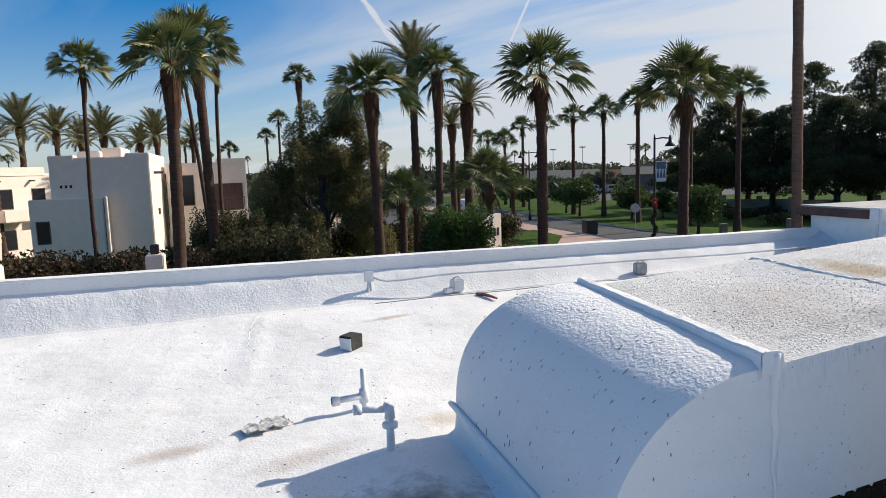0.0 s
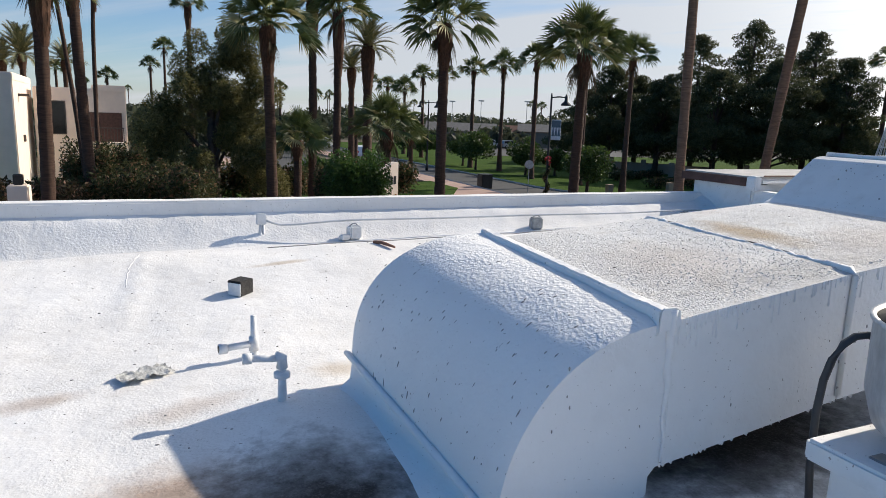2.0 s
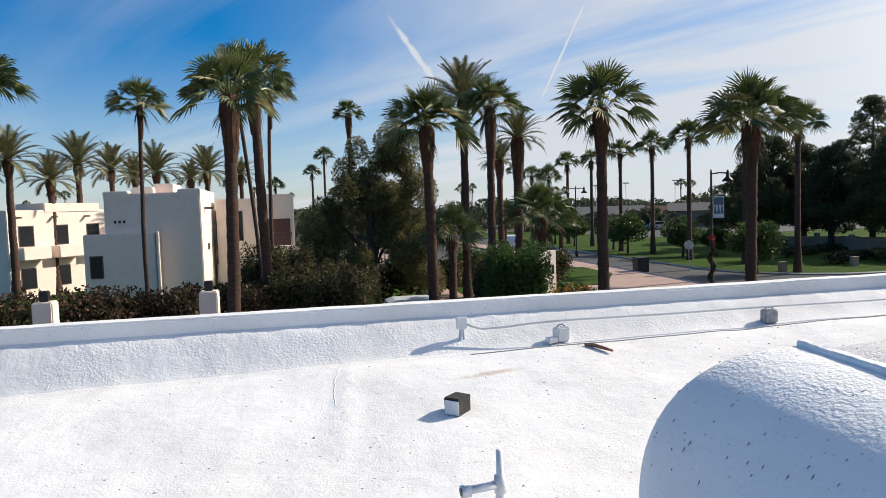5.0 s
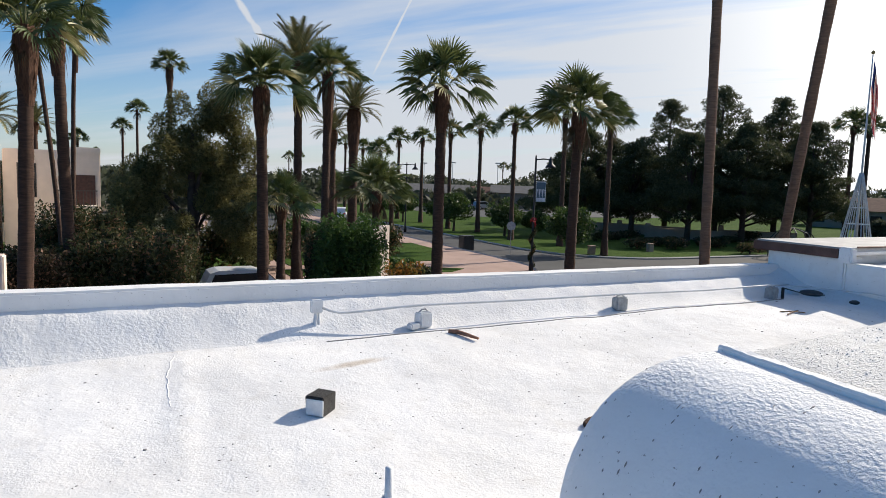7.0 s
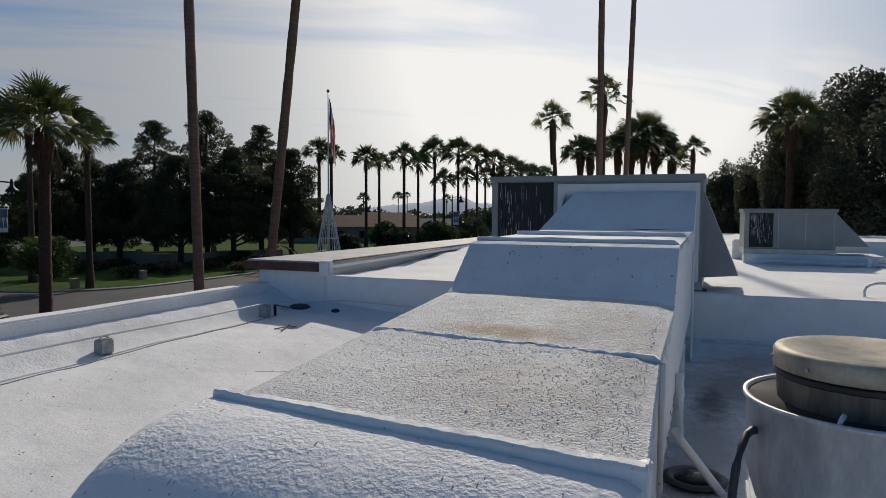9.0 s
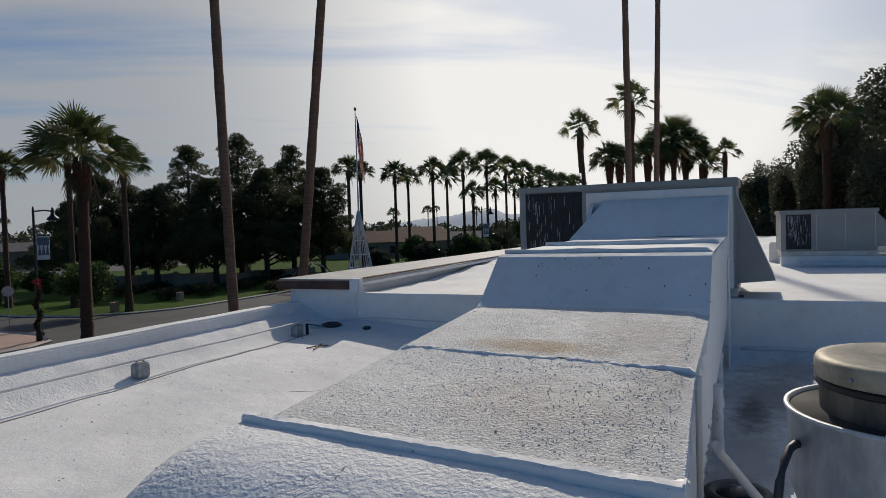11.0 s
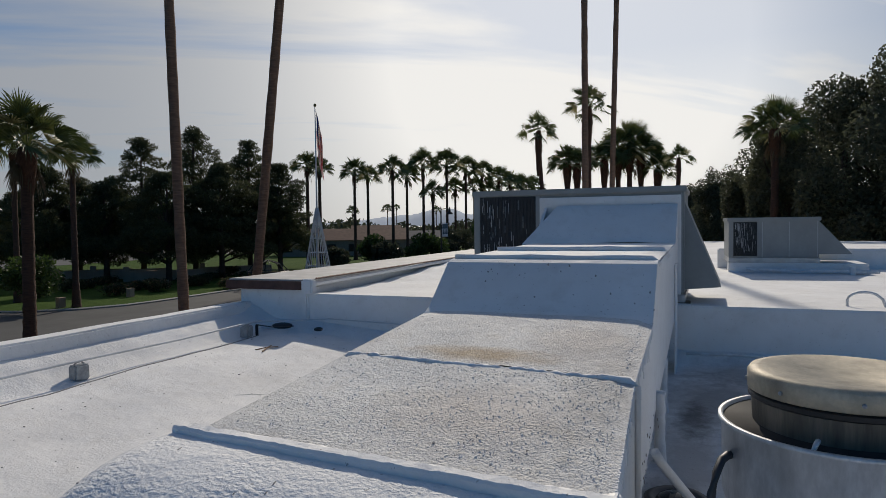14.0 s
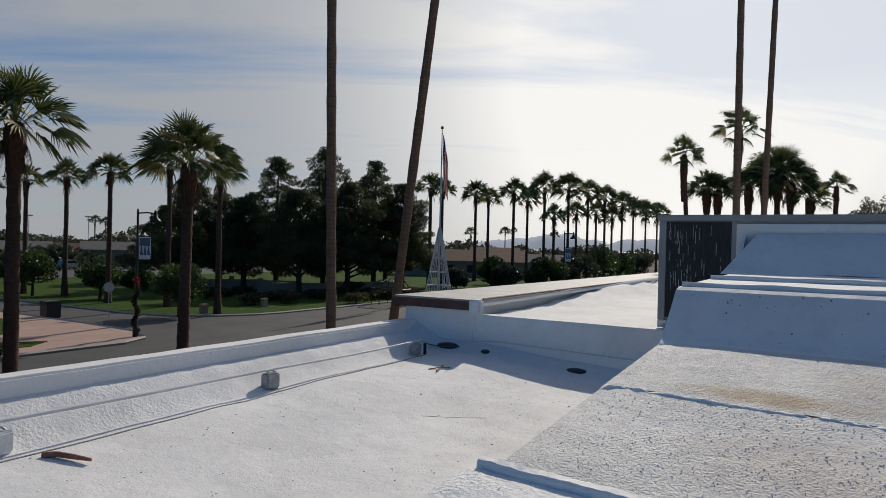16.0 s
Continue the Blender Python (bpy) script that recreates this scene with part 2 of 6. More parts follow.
M_stucco = plain("hotel_stucco", (0.84, 0.71, 0.61), 0.9, 0, 0.06, 2, 0.003)
M_glass = plain("dark_window_glass", (0.02, 0.022, 0.025), 0.12, 0, 0.2)
M_frame = plain("window_frame", (0.10, 0.08, 0.07), 0.6)
M_bark = plain("palm_bark", (0.088, 0.047, 0.031), 0.95, 0, 0.45, 5, 0.03, (1, 1, 6))
M_bark_light = plain("pale_palm_bark", (0.24, 0.145, 0.095), 0.95, 0, 0.35, 5, 0.03, (1, 1, 6))
M_boot = plain("palm_boots", (0.125, 0.060, 0.034), 0.95, 0, 0.5, 9, 0.04)
M_treebark = plain("tree_bark", (0.07, 0.05, 0.04), 0.95, 0, 0.4, 6, 0.02)
M_asphalt = plain("asphalt", (0.075, 0.074, 0.073), 0.8, 0, 0.2, 0.4)
M_walk = plain("pink_concrete", (0.42, 0.30, 0.25), 0.9, 0, 0.1, 0.8)
M_kerb = plain("concrete_kerb", (0.42, 0.40, 0.37), 0.9, 0, 0.1, 1)
M_lamp = plain("black_lamp_paint", (0.012, 0.012, 0.014), 0.5)
M_carwhite = plain("white_car_paint", (0.72, 0.73, 0.74), 0.25, 0, 0.03)
M_cargrey = plain("silver_car_paint", (0.32, 0.34, 0.36), 0.3, 0.4, 0.05)
M_tyre = plain("tyre_rubber", (0.02, 0.02, 0.02), 0.9)
M_rim = plain("wheel_rim", (0.35, 0.35, 0.36), 0.35, 0.8)
M_tile = plain("clay_roof_tile", (0.13, 0.075, 0.058), 0.85, 0, 0.25, 1.5)
M_shingle = plain("grey_shingle", (0.15, 0.145, 0.14), 0.9, 0, 0.2, 1.5)
M_housewall = plain("house_stucco", (0.34, 0.26, 0.20), 0.9, 0, 0.08, 1)
M_housewall2 = plain("brick_red_wall", (0.33, 0.17, 0.11), 0.9, 0, 0.15, 1)
M_polewhite = plain("white_pole", (0.62, 0.62, 0.62), 0.5)
M_red = plain("flag_red", (0.42, 0.03, 0.04), 0.8)
M_gold = plain("gold_letters", (0.33, 0.21, 0.06), 0.5)
M_banner = plain("banner_cloth", (0.68, 0.71, 0.74), 0.8)
M_banner2 = plain("banner_blue", (0.12, 0.17, 0.21), 0.8)


def leafy(name, a, b, c=None, gloss=0.12, through_light=0.38):
    """Leaves: three greens, mixed leaf by leaf, with light through them."""
    k = Nodes(name, 0.5)
    k.b.inputs["Specular IOR Level"].default_value = gloss
    g = k.n.new("ShaderNodeNewGeometry")
    col = k.mix(k.ramp(g.outputs["Random Per Island"], 0.0, 1.0), a, b)
    if c:
        col = k.mix(k.ramp(k.math("FRACT", k.math("MULTIPLY", g.outputs["Random Per Island"], 7.3), 0.0), 0.8, 0.85), col, c)
    k.color(col)
    k.l.new(col, k.b.inputs["Subsurface Radius"])
    tr = k.n.new("ShaderNodeBsdfTranslucent")
    k.l.new(col, tr.inputs[0])
    mx = k.n.new("ShaderNodeMixShader")
    mx.inputs[0].default_value = through_light
    k.l.new(k.b.outputs[0], mx.inputs[1])
    k.l.new(tr.outputs[0], mx.inputs[2])
    k.l.new(mx.outputs[0], k.n["Material Output"].inputs[0])
    return k.mat


M_palm = leafy("fan_palm_leaf", (0.055, 0.085, 0.026), (0.21, 0.24, 0.08), (0.42, 0.38, 0.18), 0.5, 0.14)
M_date = leafy("date_palm_leaf", (0.10, 0.11, 0.05), (0.20, 0.195, 0.10), (0.30, 0.25, 0.12), 0.25, 0.08)
M_dead = leafy("dead_palm_leaf", (0.09, 0.065, 0.04), (0.19, 0.15, 0.09))
M_pine = leafy("pine_needles", (0.040, 0.053, 0.028), (0.105, 0.112, 0.054))
M_tama = leafy("feathery_leaf", (0.075, 0.080, 0.032), (0.27, 0.24, 0.10))
M_shrub = leafy("shrub_leaf", (0.035, 0.07, 0.018), (0.085, 0.15, 0.035), None, 0.3)
M_citrus = leafy("citrus_leaf", (0.03, 0.055, 0.014), (0.08, 0.125, 0.03), None, 0.3)
M_broad = leafy("evergreen_leaf", (0.06, 0.07, 0.045), (0.13, 0.14, 0.085), None, 0.3)
M_hedge = leafy("hedge_leaf", (0.026, 0.038, 0.017), (0.085, 0.088, 0.040), (0.20, 0.12, 0.07))
M_rusty = leafy("rusty_hedge_leaf", (0.025, 0.028, 0.014), (0.085, 0.060, 0.036), (0.27, 0.15, 0.10))
M_far = leafy("far_tree_leaf", (0.045, 0.055, 0.035), (0.085, 0.095, 0.06))
M_flagred = leafy("flag_red_cloth", (0.50, 0.035, 0.05), (0.44, 0.03, 0.04), None, 0.05, 0.5)
M_flagwhite = leafy("flag_white_cloth", (0.75, 0.74, 0.73), (0.70, 0.70, 0.70), None, 0.05, 0.5)
M_flagblue = leafy("flag_blue_cloth", (0.03, 0.05, 0.22), (0.03, 0.05, 0.19), None, 0.05, 0.4)
M_flower = leafy("orange_flowers", (0.35, 0.14, 0.03), (0.10, 0.13, 0.04))


def ground_mat():
    k = Nodes("dry_ground", 0.95)
    k.b.inputs["Specular IOR Level"].default_value = 0.1
    c = k.mix(k.ramp(k.noise(0.08, 6), 0.35, 0.65), (0.11, 0.09, 0.07), (0.17, 0.14, 0.11))
    c = k.mix(k.ramp(k.noise(0.02, 4), 0.45, 0.6), c, (0.07, 0.085, 0.045))
    return k.color(c).mat


def lawn_mat():
    k = Nodes("lawn", 0.95)
    k.b.inputs["Specular IOR Level"].default_value = 0.05
    c = k.mix(k.ramp(k.noise(0.5, 6), 0.3, 0.7), (0.032, 0.068, 0.012), (0.065, 0.105, 0.02))
    c = k.mix(k.ramp(k.noise(12, 4), 0.4, 0.75, 0, 0.6), c, (0.05, 0.09, 0.02))
    return k.color(c).bump(k.noise(30, 3), 0.03).mat


M_ground, M_lawn = ground_mat(), lawn_mat()


for m in (M_asphalt, M_walk, M_kerb, M_tile, M_shingle, M_housewall, M_housewall2):
    m.node_tree.nodes["Principled BSDF"].inputs["Specular IOR Level"].default_value = 0.3 if m is M_asphalt else 0.12


# ---- mesh helpers ----
def mesh_ob(name, bm, mat, parent=None, label="", smooth=False):
    bmesh.ops.recalc_face_normals(bm, faces=bm.faces)
    me = bpy.data.meshes.new(name)
    bm.to_mesh(me)
    bm.free()
    if mat is not None:
        me.materials.append(mat)
    if smooth:
        me.polygons.foreach_set("use_smooth", [True] * len(me.polygons))
    ob = new(name, me)
    if parent is not None:
        ob.parent = parent
    if label:
        tagged(ob, label)
    return ob


def part(name, bm, mat, parent, label="", smooth=False):
    return mesh_ob(name, bm, mat, parent, label, smooth)


def share(name, me, parent=None, m=None):
    ob = new(name, me)
    if parent is not None:
        ob.parent = parent
    if m is not None:
        ob.matrix_basis = m
    return ob


def thing(name, m, label, category, group="", kind=""):
    ob = new(name)
    ob.matrix_basis = m
    return tagged(ob, label, category, group, kind)


def box(lo, hi, bevel=0.0, bm=None):
    bm = bm or bmesh.new()
    got = bmesh.ops.create_cube(bm, size=1)["verts"]
    for v in got:
        v.co = [lo[i] + (v.co[i] + 0.5) * (hi[i] - lo[i]) for i in range(3)]
    if bevel:
        es = [e for e in bm.edges if e.verts[0] in got]
        bmesh.ops.bevel(bm, geom=es, offset=bevel, segments=2, affect="EDGES")
    return bm


def tube(points, radius, sides=8, bm=None, cap=True):
    """A pipe along points; radius may be a number or one for each point."""
    bm = bm or bmesh.new()
    pts = [Vector(p) for p in points]
    rad = radius if isinstance(radius, (list, tuple)) else [radius] * len(pts)
    rings = []
    for i, p in enumerate(pts):
        d = (pts[min(i + 1, len(pts) - 1)] - pts[max(i - 1, 0)]).normalized()
        a = d.cross(Vector((0.13, 0.31, 0.94)) if abs(d.z) < 0.9 else Vector((1, 0, 0))).normalized()
        b = d.cross(a)
        rings.append([bm.verts.new(p + (a * math.cos(t) + b * math.sin(t)) * rad[i]) for t in [2 * math.pi * j / sides for j in range(sides)]])
    for r, s in zip(rings, rings[1:]):
        for j in range(sides):
            bm.faces.new((r[j], r[(j + 1) % sides], s[(j + 1) % sides], s[j]))
    if cap:
        bm.faces.new(rings[0][::-1])
        bm.faces.new(rings[-1])
    return bm


def lathe(profile, sides=32, bm=None):
    """Turns (radius, height) pairs round the z axis."""
    bm = bm or bmesh.new()
    rings = [[bm.verts.new((r * math.cos(2 * math.pi * j / sides), r * math.sin(2 * math.pi * j / sides), z)) for j in range(sides)] for r, z in profile]
    for r, s in zip(rings, rings[1:]):
        for j in range(sides):
            bm.faces.new((r[j], r[(j + 1) % sides], s[(j + 1) % sides], s[j]))
    if profile[0][0] > 1e-4:
        bm.faces.new(rings[0][::-1])
    if profile[-1][0] > 1e-4:
        bm.faces.new(rings[-1])
    return bm


def prism(outline, axis, lo, hi, bm=None):
    """An outline in the two other axes, drawn out along one axis."""
    bm = bm or bmesh.new()
    put = {"x": lambda a, b, c: (c, a, b), "y": lambda a, b, c: (a, c, b), "z": lambda a, b, c: (a, b, c)}[axis]
    p = [bm.verts.new(put(a, b, lo)) for a, b in outline]
    q = [bm.verts.new(put(a, b, hi)) for a, b in outline]
    n = len(p)
    for i in range(n):
        bm.faces.new((p[i], p[(i + 1) % n], q[(i + 1) % n], q[i]))
    bm.faces.new(p[::-1])
    bm.faces.new(q)
    return bm


def smoothstep(a, b, v):
    t = min(1.0, max(0.0, (v - a) / (b - a)))
    return t * t * (3 - 2 * t)


# ---- the roof ----
GROUND = -4.6
WALL_X, EDGE_Y = 7.2, 6.5


def roof_z(x, y):
    z = -0.20 + 0.02 * x + 0.13 * smoothstep(3.8, 5.8, y)
    z += 0.022 * noise.noise((x * 0.9, y * 0.9, 0.3)) + 0.008 * noise.noise((x * 3.1, y * 3.1, 4.0))
    if y > 5.86:
        k = smoothstep(5.86, 6.36, y)
        z += (0.245 - z) * k + (0.011 * noise.noise((x * 5, y * 7, 9)) + 0.007 * noise.noise((x * 14, y * 14, 3))) * k * (1 if y < 6.3 else 0.2)
    if x > 6.95:
        z += 0.10 * smoothstep(6.95, 7.24, x)
    # the low foam hump that the pipe and the duct foot stand on
    z += 0.05 * math.exp(-((x - 1.05) / 0.28) ** 2 - ((y - 2.2) / 0.55) ** 2)
    # soft ridges of an old repair
    z += 0.012 * math.exp(-((x - 0.32 - 0.1 * (y - 5.2)) / 0.06) ** 2) * smoothstep(3.8, 4.6, y) * (1 - smoothstep(5.6, 5.9, y))
    return z


def sheet(name, xs, ys, f, mat):
    nx, ny = len(xs), len(ys)
    verts = [(x, y, f(x, y)) for y in ys for x in xs]
    faces = [(j * nx + i, j * nx + i + 1, (j + 1) * nx + i + 1, (j + 1) * nx + i) for j in range(ny - 1) for i in range(nx - 1)]
    me = bpy.data.meshes.new(name)
    me.from_pydata(verts, [], faces)
    me.materials.append(mat)
    me.polygons.foreach_set("use_smooth", [True] * len(faces))
    return new(name, me)


def steps(a, b, d):
    n = max(1, round((b - a) / d))
    return [a + (b - a) * i / n for i in range(n + 1)]


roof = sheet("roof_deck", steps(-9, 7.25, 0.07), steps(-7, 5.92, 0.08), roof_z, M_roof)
cant = sheet("roof_cant", steps(-9, 7.25, 0.05), steps(5.92, 6.36, 0.03), roof_z, M_cant)
tagged(cant, "rough sprayed foam slope at the foot of the parapet", "roof edge", kind="structure")
tagged(roof, "white foam-coated flat roof with brown dirt stains and painted-in shade by the duct", "roof", kind="structure")


def wavy_bar(name, length_axis, lo, hi, mat, amp=0.008, cells=60, bevel=0.02):
    """A long box whose faces are cut small and bent a little, like sprayed foam."""
    bm = box(lo, hi, bevel)
    i = "xyz".index(length_axis)
    for k in range(1, cells):
        co = [0, 0, 0]
        co[i] = lo[i] + (hi[i] - lo[i]) * k / cells
        no = [0, 0, 0]
        no[i] = 1
        bmesh.ops.bisect_plane(bm, geom=list(bm.verts) + list(bm.edges) + list(bm.faces), plane_co=co, plane_no=no)
    for v in bm.verts:
        p = v.co * 2.3
        v.co += Vector((0, amp * noise.noise(p + Vector((7, 0, 0))), amp * noise.noise(p)))
    return mesh_ob(name, bm, mat, smooth=False)


parapet = wavy_bar("parapet_wall", "x", (-9, 6.30, -0.3), (7.2, EDGE_Y, 0.36), M_parapet, 0.006, 110, 0.018)
tagged(parapet, "low white foam-coated parapet along the roof edge", "parapet", kind="structure")
street_wall = mesh_ob("wall_street", box((-9, 6.32, GROUND), (30, 6.47, -0.3)), M_stucco)
tagged(street_wall, "plain stucco wall of the flat-roofed building", "wall", kind="structure")
for nm, lo, hi in (("wall_back", (-9, -12, GROUND), (30, -11.8, -0.3)), ("wall_west", (-9, -11.8, GROUND), (-8.8, 6.32, -0.3)), ("wall_east", (29.8, -11.8, GROUND), (30, 6.32, 0.3))):
    tagged(mesh_ob(nm, box(lo, hi), M_stucco), "plain stucco wall of the flat-roofed building", "wall", kind="structure")
tagged(sheet("roof_back", [-9, 7.25], [-11.8, -7], lambda x, y: -0.2 + 0.02 * x, M_roof), "white coated roof behind", "roof", kind="structure")


def raised_z(x, y):
    z = 0.455 + 0.012 * noise.noise((x * 0.7, y * 0.7, 2))
    z += 0.16 * smoothstep(4.7, 5.45, y) * smoothstep(9.0, 12.0, x) * (1 + 0.3 * noise.noise((x * 1.3, y, 0)))
    z += 0.03 * noise.noise((x * 1.9, y * 1.9, 5)) * smoothstep(4.2, 5.2, y)
    return z


upper = sheet("roof_raised", steps(7.36, 29.8, 0.25), steps(-11.8, 5.5, 0.16), raised_z, M_smooth_white)
tagged(upper, "white coated raised roof section", "roof", kind="structure")
step_wall = wavy_bar("wall_roof_step", "y", (WALL_X, -11.8, -0.3), (7.38, 5.5, 0.475), M_smooth_white, 0.004, 60, 0.012)
tagged(step_wall, "low white wall where the roof steps up", "wall", kind="structure")
step_end = wavy_bar("wall_roof_corner", "y", (WALL_X - 0.02, 5.5, -0.3), (7.5, 6.48, 0.535), M_smooth_white, 0.006, 12, 0.02)
tagged(step_end, "white foam-coated corner of the raised parapet", "wall", kind="structure")

coping = thing("wide_coping", pose(0, 0, 0), "wide grey parapet coping with a peeling brown fascia", "coping", kind="structure")
part("top_sheet", box((7.14, 5.46, 0.615), (30, 6.61, 0.645), 0.006), M_coping, coping)
part("fascia", box((7.10, 5.54, 0.525), (7.15, 6.63, 0.628), 0.005), M_fascia, coping, "brown weathered fascia board")
part("fascia_end", box((7.09, 5.38, 0.48), (7.20, 5.535, 0.655), 0.02), M_smooth_white, coping, "white coated end block")
part("side_fascia", box((7.16, 6.59, 0.50), (30, 6.63, 0.64), 0.004), M_fascia, coping, "brown side fascia")
part("base", box((7.5, 5.56, -0.3), (30, 6.55, 0.613)), M_smooth_white, coping)
part("inner_flashing", tube([(7.3, 5.49, 0.585), (9.5, 5.48, 0.60), (12, 5.44, 0.63), (14.5, 5.40, 0.66), (20, 5.44, 0.65), (29, 5.45, 0.65)], 0.035, 6), M_smooth_white, coping)
part("fascia_strip", tube([(7.3, 5.45, 0.652), (10, 5.45, 0.655), (13, 5.42, 0.665), (29, 5.44, 0.66)], 0.012, 5), M_fascia, coping, "thin brown drip edge")

tagged(wavy_bar("wall_far_parapet", "y", (13.2, -11.8, 0.44), (13.45, 0.9, 0.80), M_smooth_white, 0.01, 30, 0.02), "low white parapet at the far side of the raised roof", "parapet", kind="structure")


# ---- the duct ----
def duct_top(x, y):
    k = (y - 1.285) / 1.40
    near, far = 0.545 + 0.10 * (x - 2.1), 0.602 + 0.0775 * (x - 2.1)
    return near + (far - near) * k


def loft(rows, bm=None, closed=False):
    """Joins rows of points into a skin."""
    bm = bm or bmesh.new()
    vs = [[bm.verts.new(p) for p in r] for r in rows]
    for a, b in zip(vs, vs[1:]):
        for i in range(len(a) - (0 if closed else 1)):
            j = (i + 1) % len(a)
            bm.faces.new((a[i], a[j], b[j], b[i]))
    return bm, vs


Y0, Y1 = 1.285, 2.68


def left_y(x):
    """The street side of the duct."""
    return Y1 - 0.006 * min(max(x - 2.1, 0.0), 2.0)


def right_y(x):
    """The other side draws in a little along its run."""
    return Y0 + 0.045 * min(max(x - 2.1, 0.0), 1.0)


duct = thing("rooftop_air_duct", pose(0, 0, 0), "white coated sheet-metal air duct with a curved elbow", "air duct")

# elbow: an arc that drops into the roof
def elbow_profile(k):
    """The outer curve from the seam forward and down; k runs from the street-far cheek to the other."""
    n, xf, top = 2.05 + 0.6 * k, 1.42 - 0.085 * k, 0.545 + 0.075 * k
    pts = [(2.12, top)]
    for i in range(17):
        s = math.sin(radians(90 * i / 16))
        pts.append((2.09 - (2.09 - xf) * s, top - 0.66 * (1 - max(0.0, 1 - s ** n) ** (1 / n))))
    return pts + [(xf - 0.01, -0.12), (xf - 0.05, -0.15), (xf - 0.15, -0.18), (xf - 0.28, -0.23)]


rows = []
for j in range(29):
    k = j / 28
    y = Y0 + (2.735 - Y0) * k
    edge = 0.020 * (max(0, 1 - k / 0.04) ** 2 + max(0, 1 - (1 - k) / 0.04) ** 2)
    rows.append([(x + edge * 0.6, y, z - edge + 0.005 * noise.noise((x * 3, y * 3, z * 3))) for x, z in elbow_profile(k)])
bm, vs = loft(rows)
part("elbow", bm, M_elbow, duct, "orange-peel textured curved top", smooth=True)
for k, ya, yb in ((0, Y0 + 0.004, Y0 + 0.03), (1, 2.70, 2.728)):
    cheek = [(x + 0.012, z - 0.02) for x, z in elbow_profile(k)[:18]] + [(elbow_profile(k)[17][0] + 0.012, -0.26), (2.07, -0.26), (2.06, -0.08), (2.10, -0.035), (2.14, -0.03)]
    part("cheek", prism(cheek, "y", ya, yb), M_duct, duct)
er = random.Random(17)
bm = bmesh.new()
for i in range(90):
    k, m_ = er.random(), er.randrange(3, 17)
    (xa, za), (xb, zb) = elbow_profile(k)[m_], elbow_profile(k)[m_ + 1]
    f = er.random()
    p = Vector((xa + (xb - xa) * f - 0.001, Y0 + (2.735 - Y0) * k, za + (zb - za) * f))
    d = Vector((xb - xa, 0.25 * (xb - xa) + 0.01, zb - za)).normalized()
    ln = er.uniform(0.003, 0.011) * (1.9 if er.random() < 0.15 else 1)
    tube([p - d * ln, p, p + d * ln], [0.0012, 0.0028, 0.001], 5, bm)
tagged(part("dirt_fleck", bm, M_seam, duct), kind="stuff")
part("throat", box((2.03, Y0 + 0.01, -0.24), (2.075, Y1, -0.03)), M_duct, duct)
part("foot_flange", tube([(1.41, Y0 - 0.01, -0.09), (1.385, 1.7, -0.06), (1.355, 2.2, -0.03), (1.325, 2.75, 0.0)], 0.017, 8), M_duct, duct, smooth=True)
part("foot_skirt", lathe([(0.62, -0.02), (0.50, 0.02), (0.40, 0.05), (0.3, 0.06)], 20), M_duct, duct, smooth=True).matrix_basis = Matrix.Translation((1.75, 1.36, -0.22)) @ Matrix.Diagonal((0.62, 0.28, 1, 1))


def duct_box(name, x0, x1, nx, topf, botf, side_mat, top_mat):
    """A straight run: sides and bottom in one mesh, its dusty top in another, edges rounded."""
    rows = []
    ny = 16
    for i in range(nx + 1):
        x = x0 + (x1 - x0) * i / nx
        row = []
        for j in range(ny + 1):
            k = j / ny
            y = right_y(x) + (left_y(x) - right_y(x)) * k
            edge = 0.016 * (max(0, 1 - k / 0.05) ** 2 + max(0, 1 - (1 - k) / 0.05) ** 2)
            row.append((x, y, topf(x, y) - edge + 0.010 * noise.noise((x * 2, y * 2, 1)) * (1 if 0 < j < ny else 0)))
        rows.append(row)
    bm, vs = loft(rows)
    part("top", bm, top_mat, duct, "dusty textured top", smooth=True)
    bm = bmesh.new()
    xs = steps(x0, x1, (x1 - x0) / nx)
    for yf in (right_y, left_y):
        loft([[(x, yf(x), topf(x, yf(x)) - 0.016) for x in xs],
              [(x, yf(x), 0.5 * (topf(x, yf(x)) + botf(x))) for x in xs],
              [(x, yf(x), botf(x)) for x in xs]], bm)
    loft([[(x0, right_y(x0), botf(x0)), (x1, right_y(x1), botf(x1))], [(x0, left_y(x0), botf(x0)), (x1, left_y(x1), botf(x1))]], bm)
    loft([[(x0, right_y(x0), botf(x0)), (x0, left_y(x0), botf(x0))], [(x0, right_y(x0), topf(x0, Y0) - 0.03), (x0, left_y(x0), topf(x0, Y1) - 0.03)]], bm)
    loft([[(x1, right_y(x1), botf(x1)), (x1, left_y(x1), botf(x1))], [(x1, right_y(x1), topf(x1, Y0) - 0.03), (x1, left_y(x1), topf(x1, Y1) - 0.03)]], bm)
    bmesh.ops.remove_doubles(bm, verts=bm.verts, dist=0.0005)
    part(name, bm, side_mat, duct)


def bot_main(x):
    return -0.035 + 0.10 * (x - 2.1)


duct_box("lower_run", 2.13, 3.12, 12, lambda x, y: duct_top(x, y), bot_main, M_duct, M_duct_top)
duct_box("middle_run", 3.13, 4.13, 12, lambda x, y: duct_top(x, y) + 0.004, bot_main, M_duct, M_duct_top)


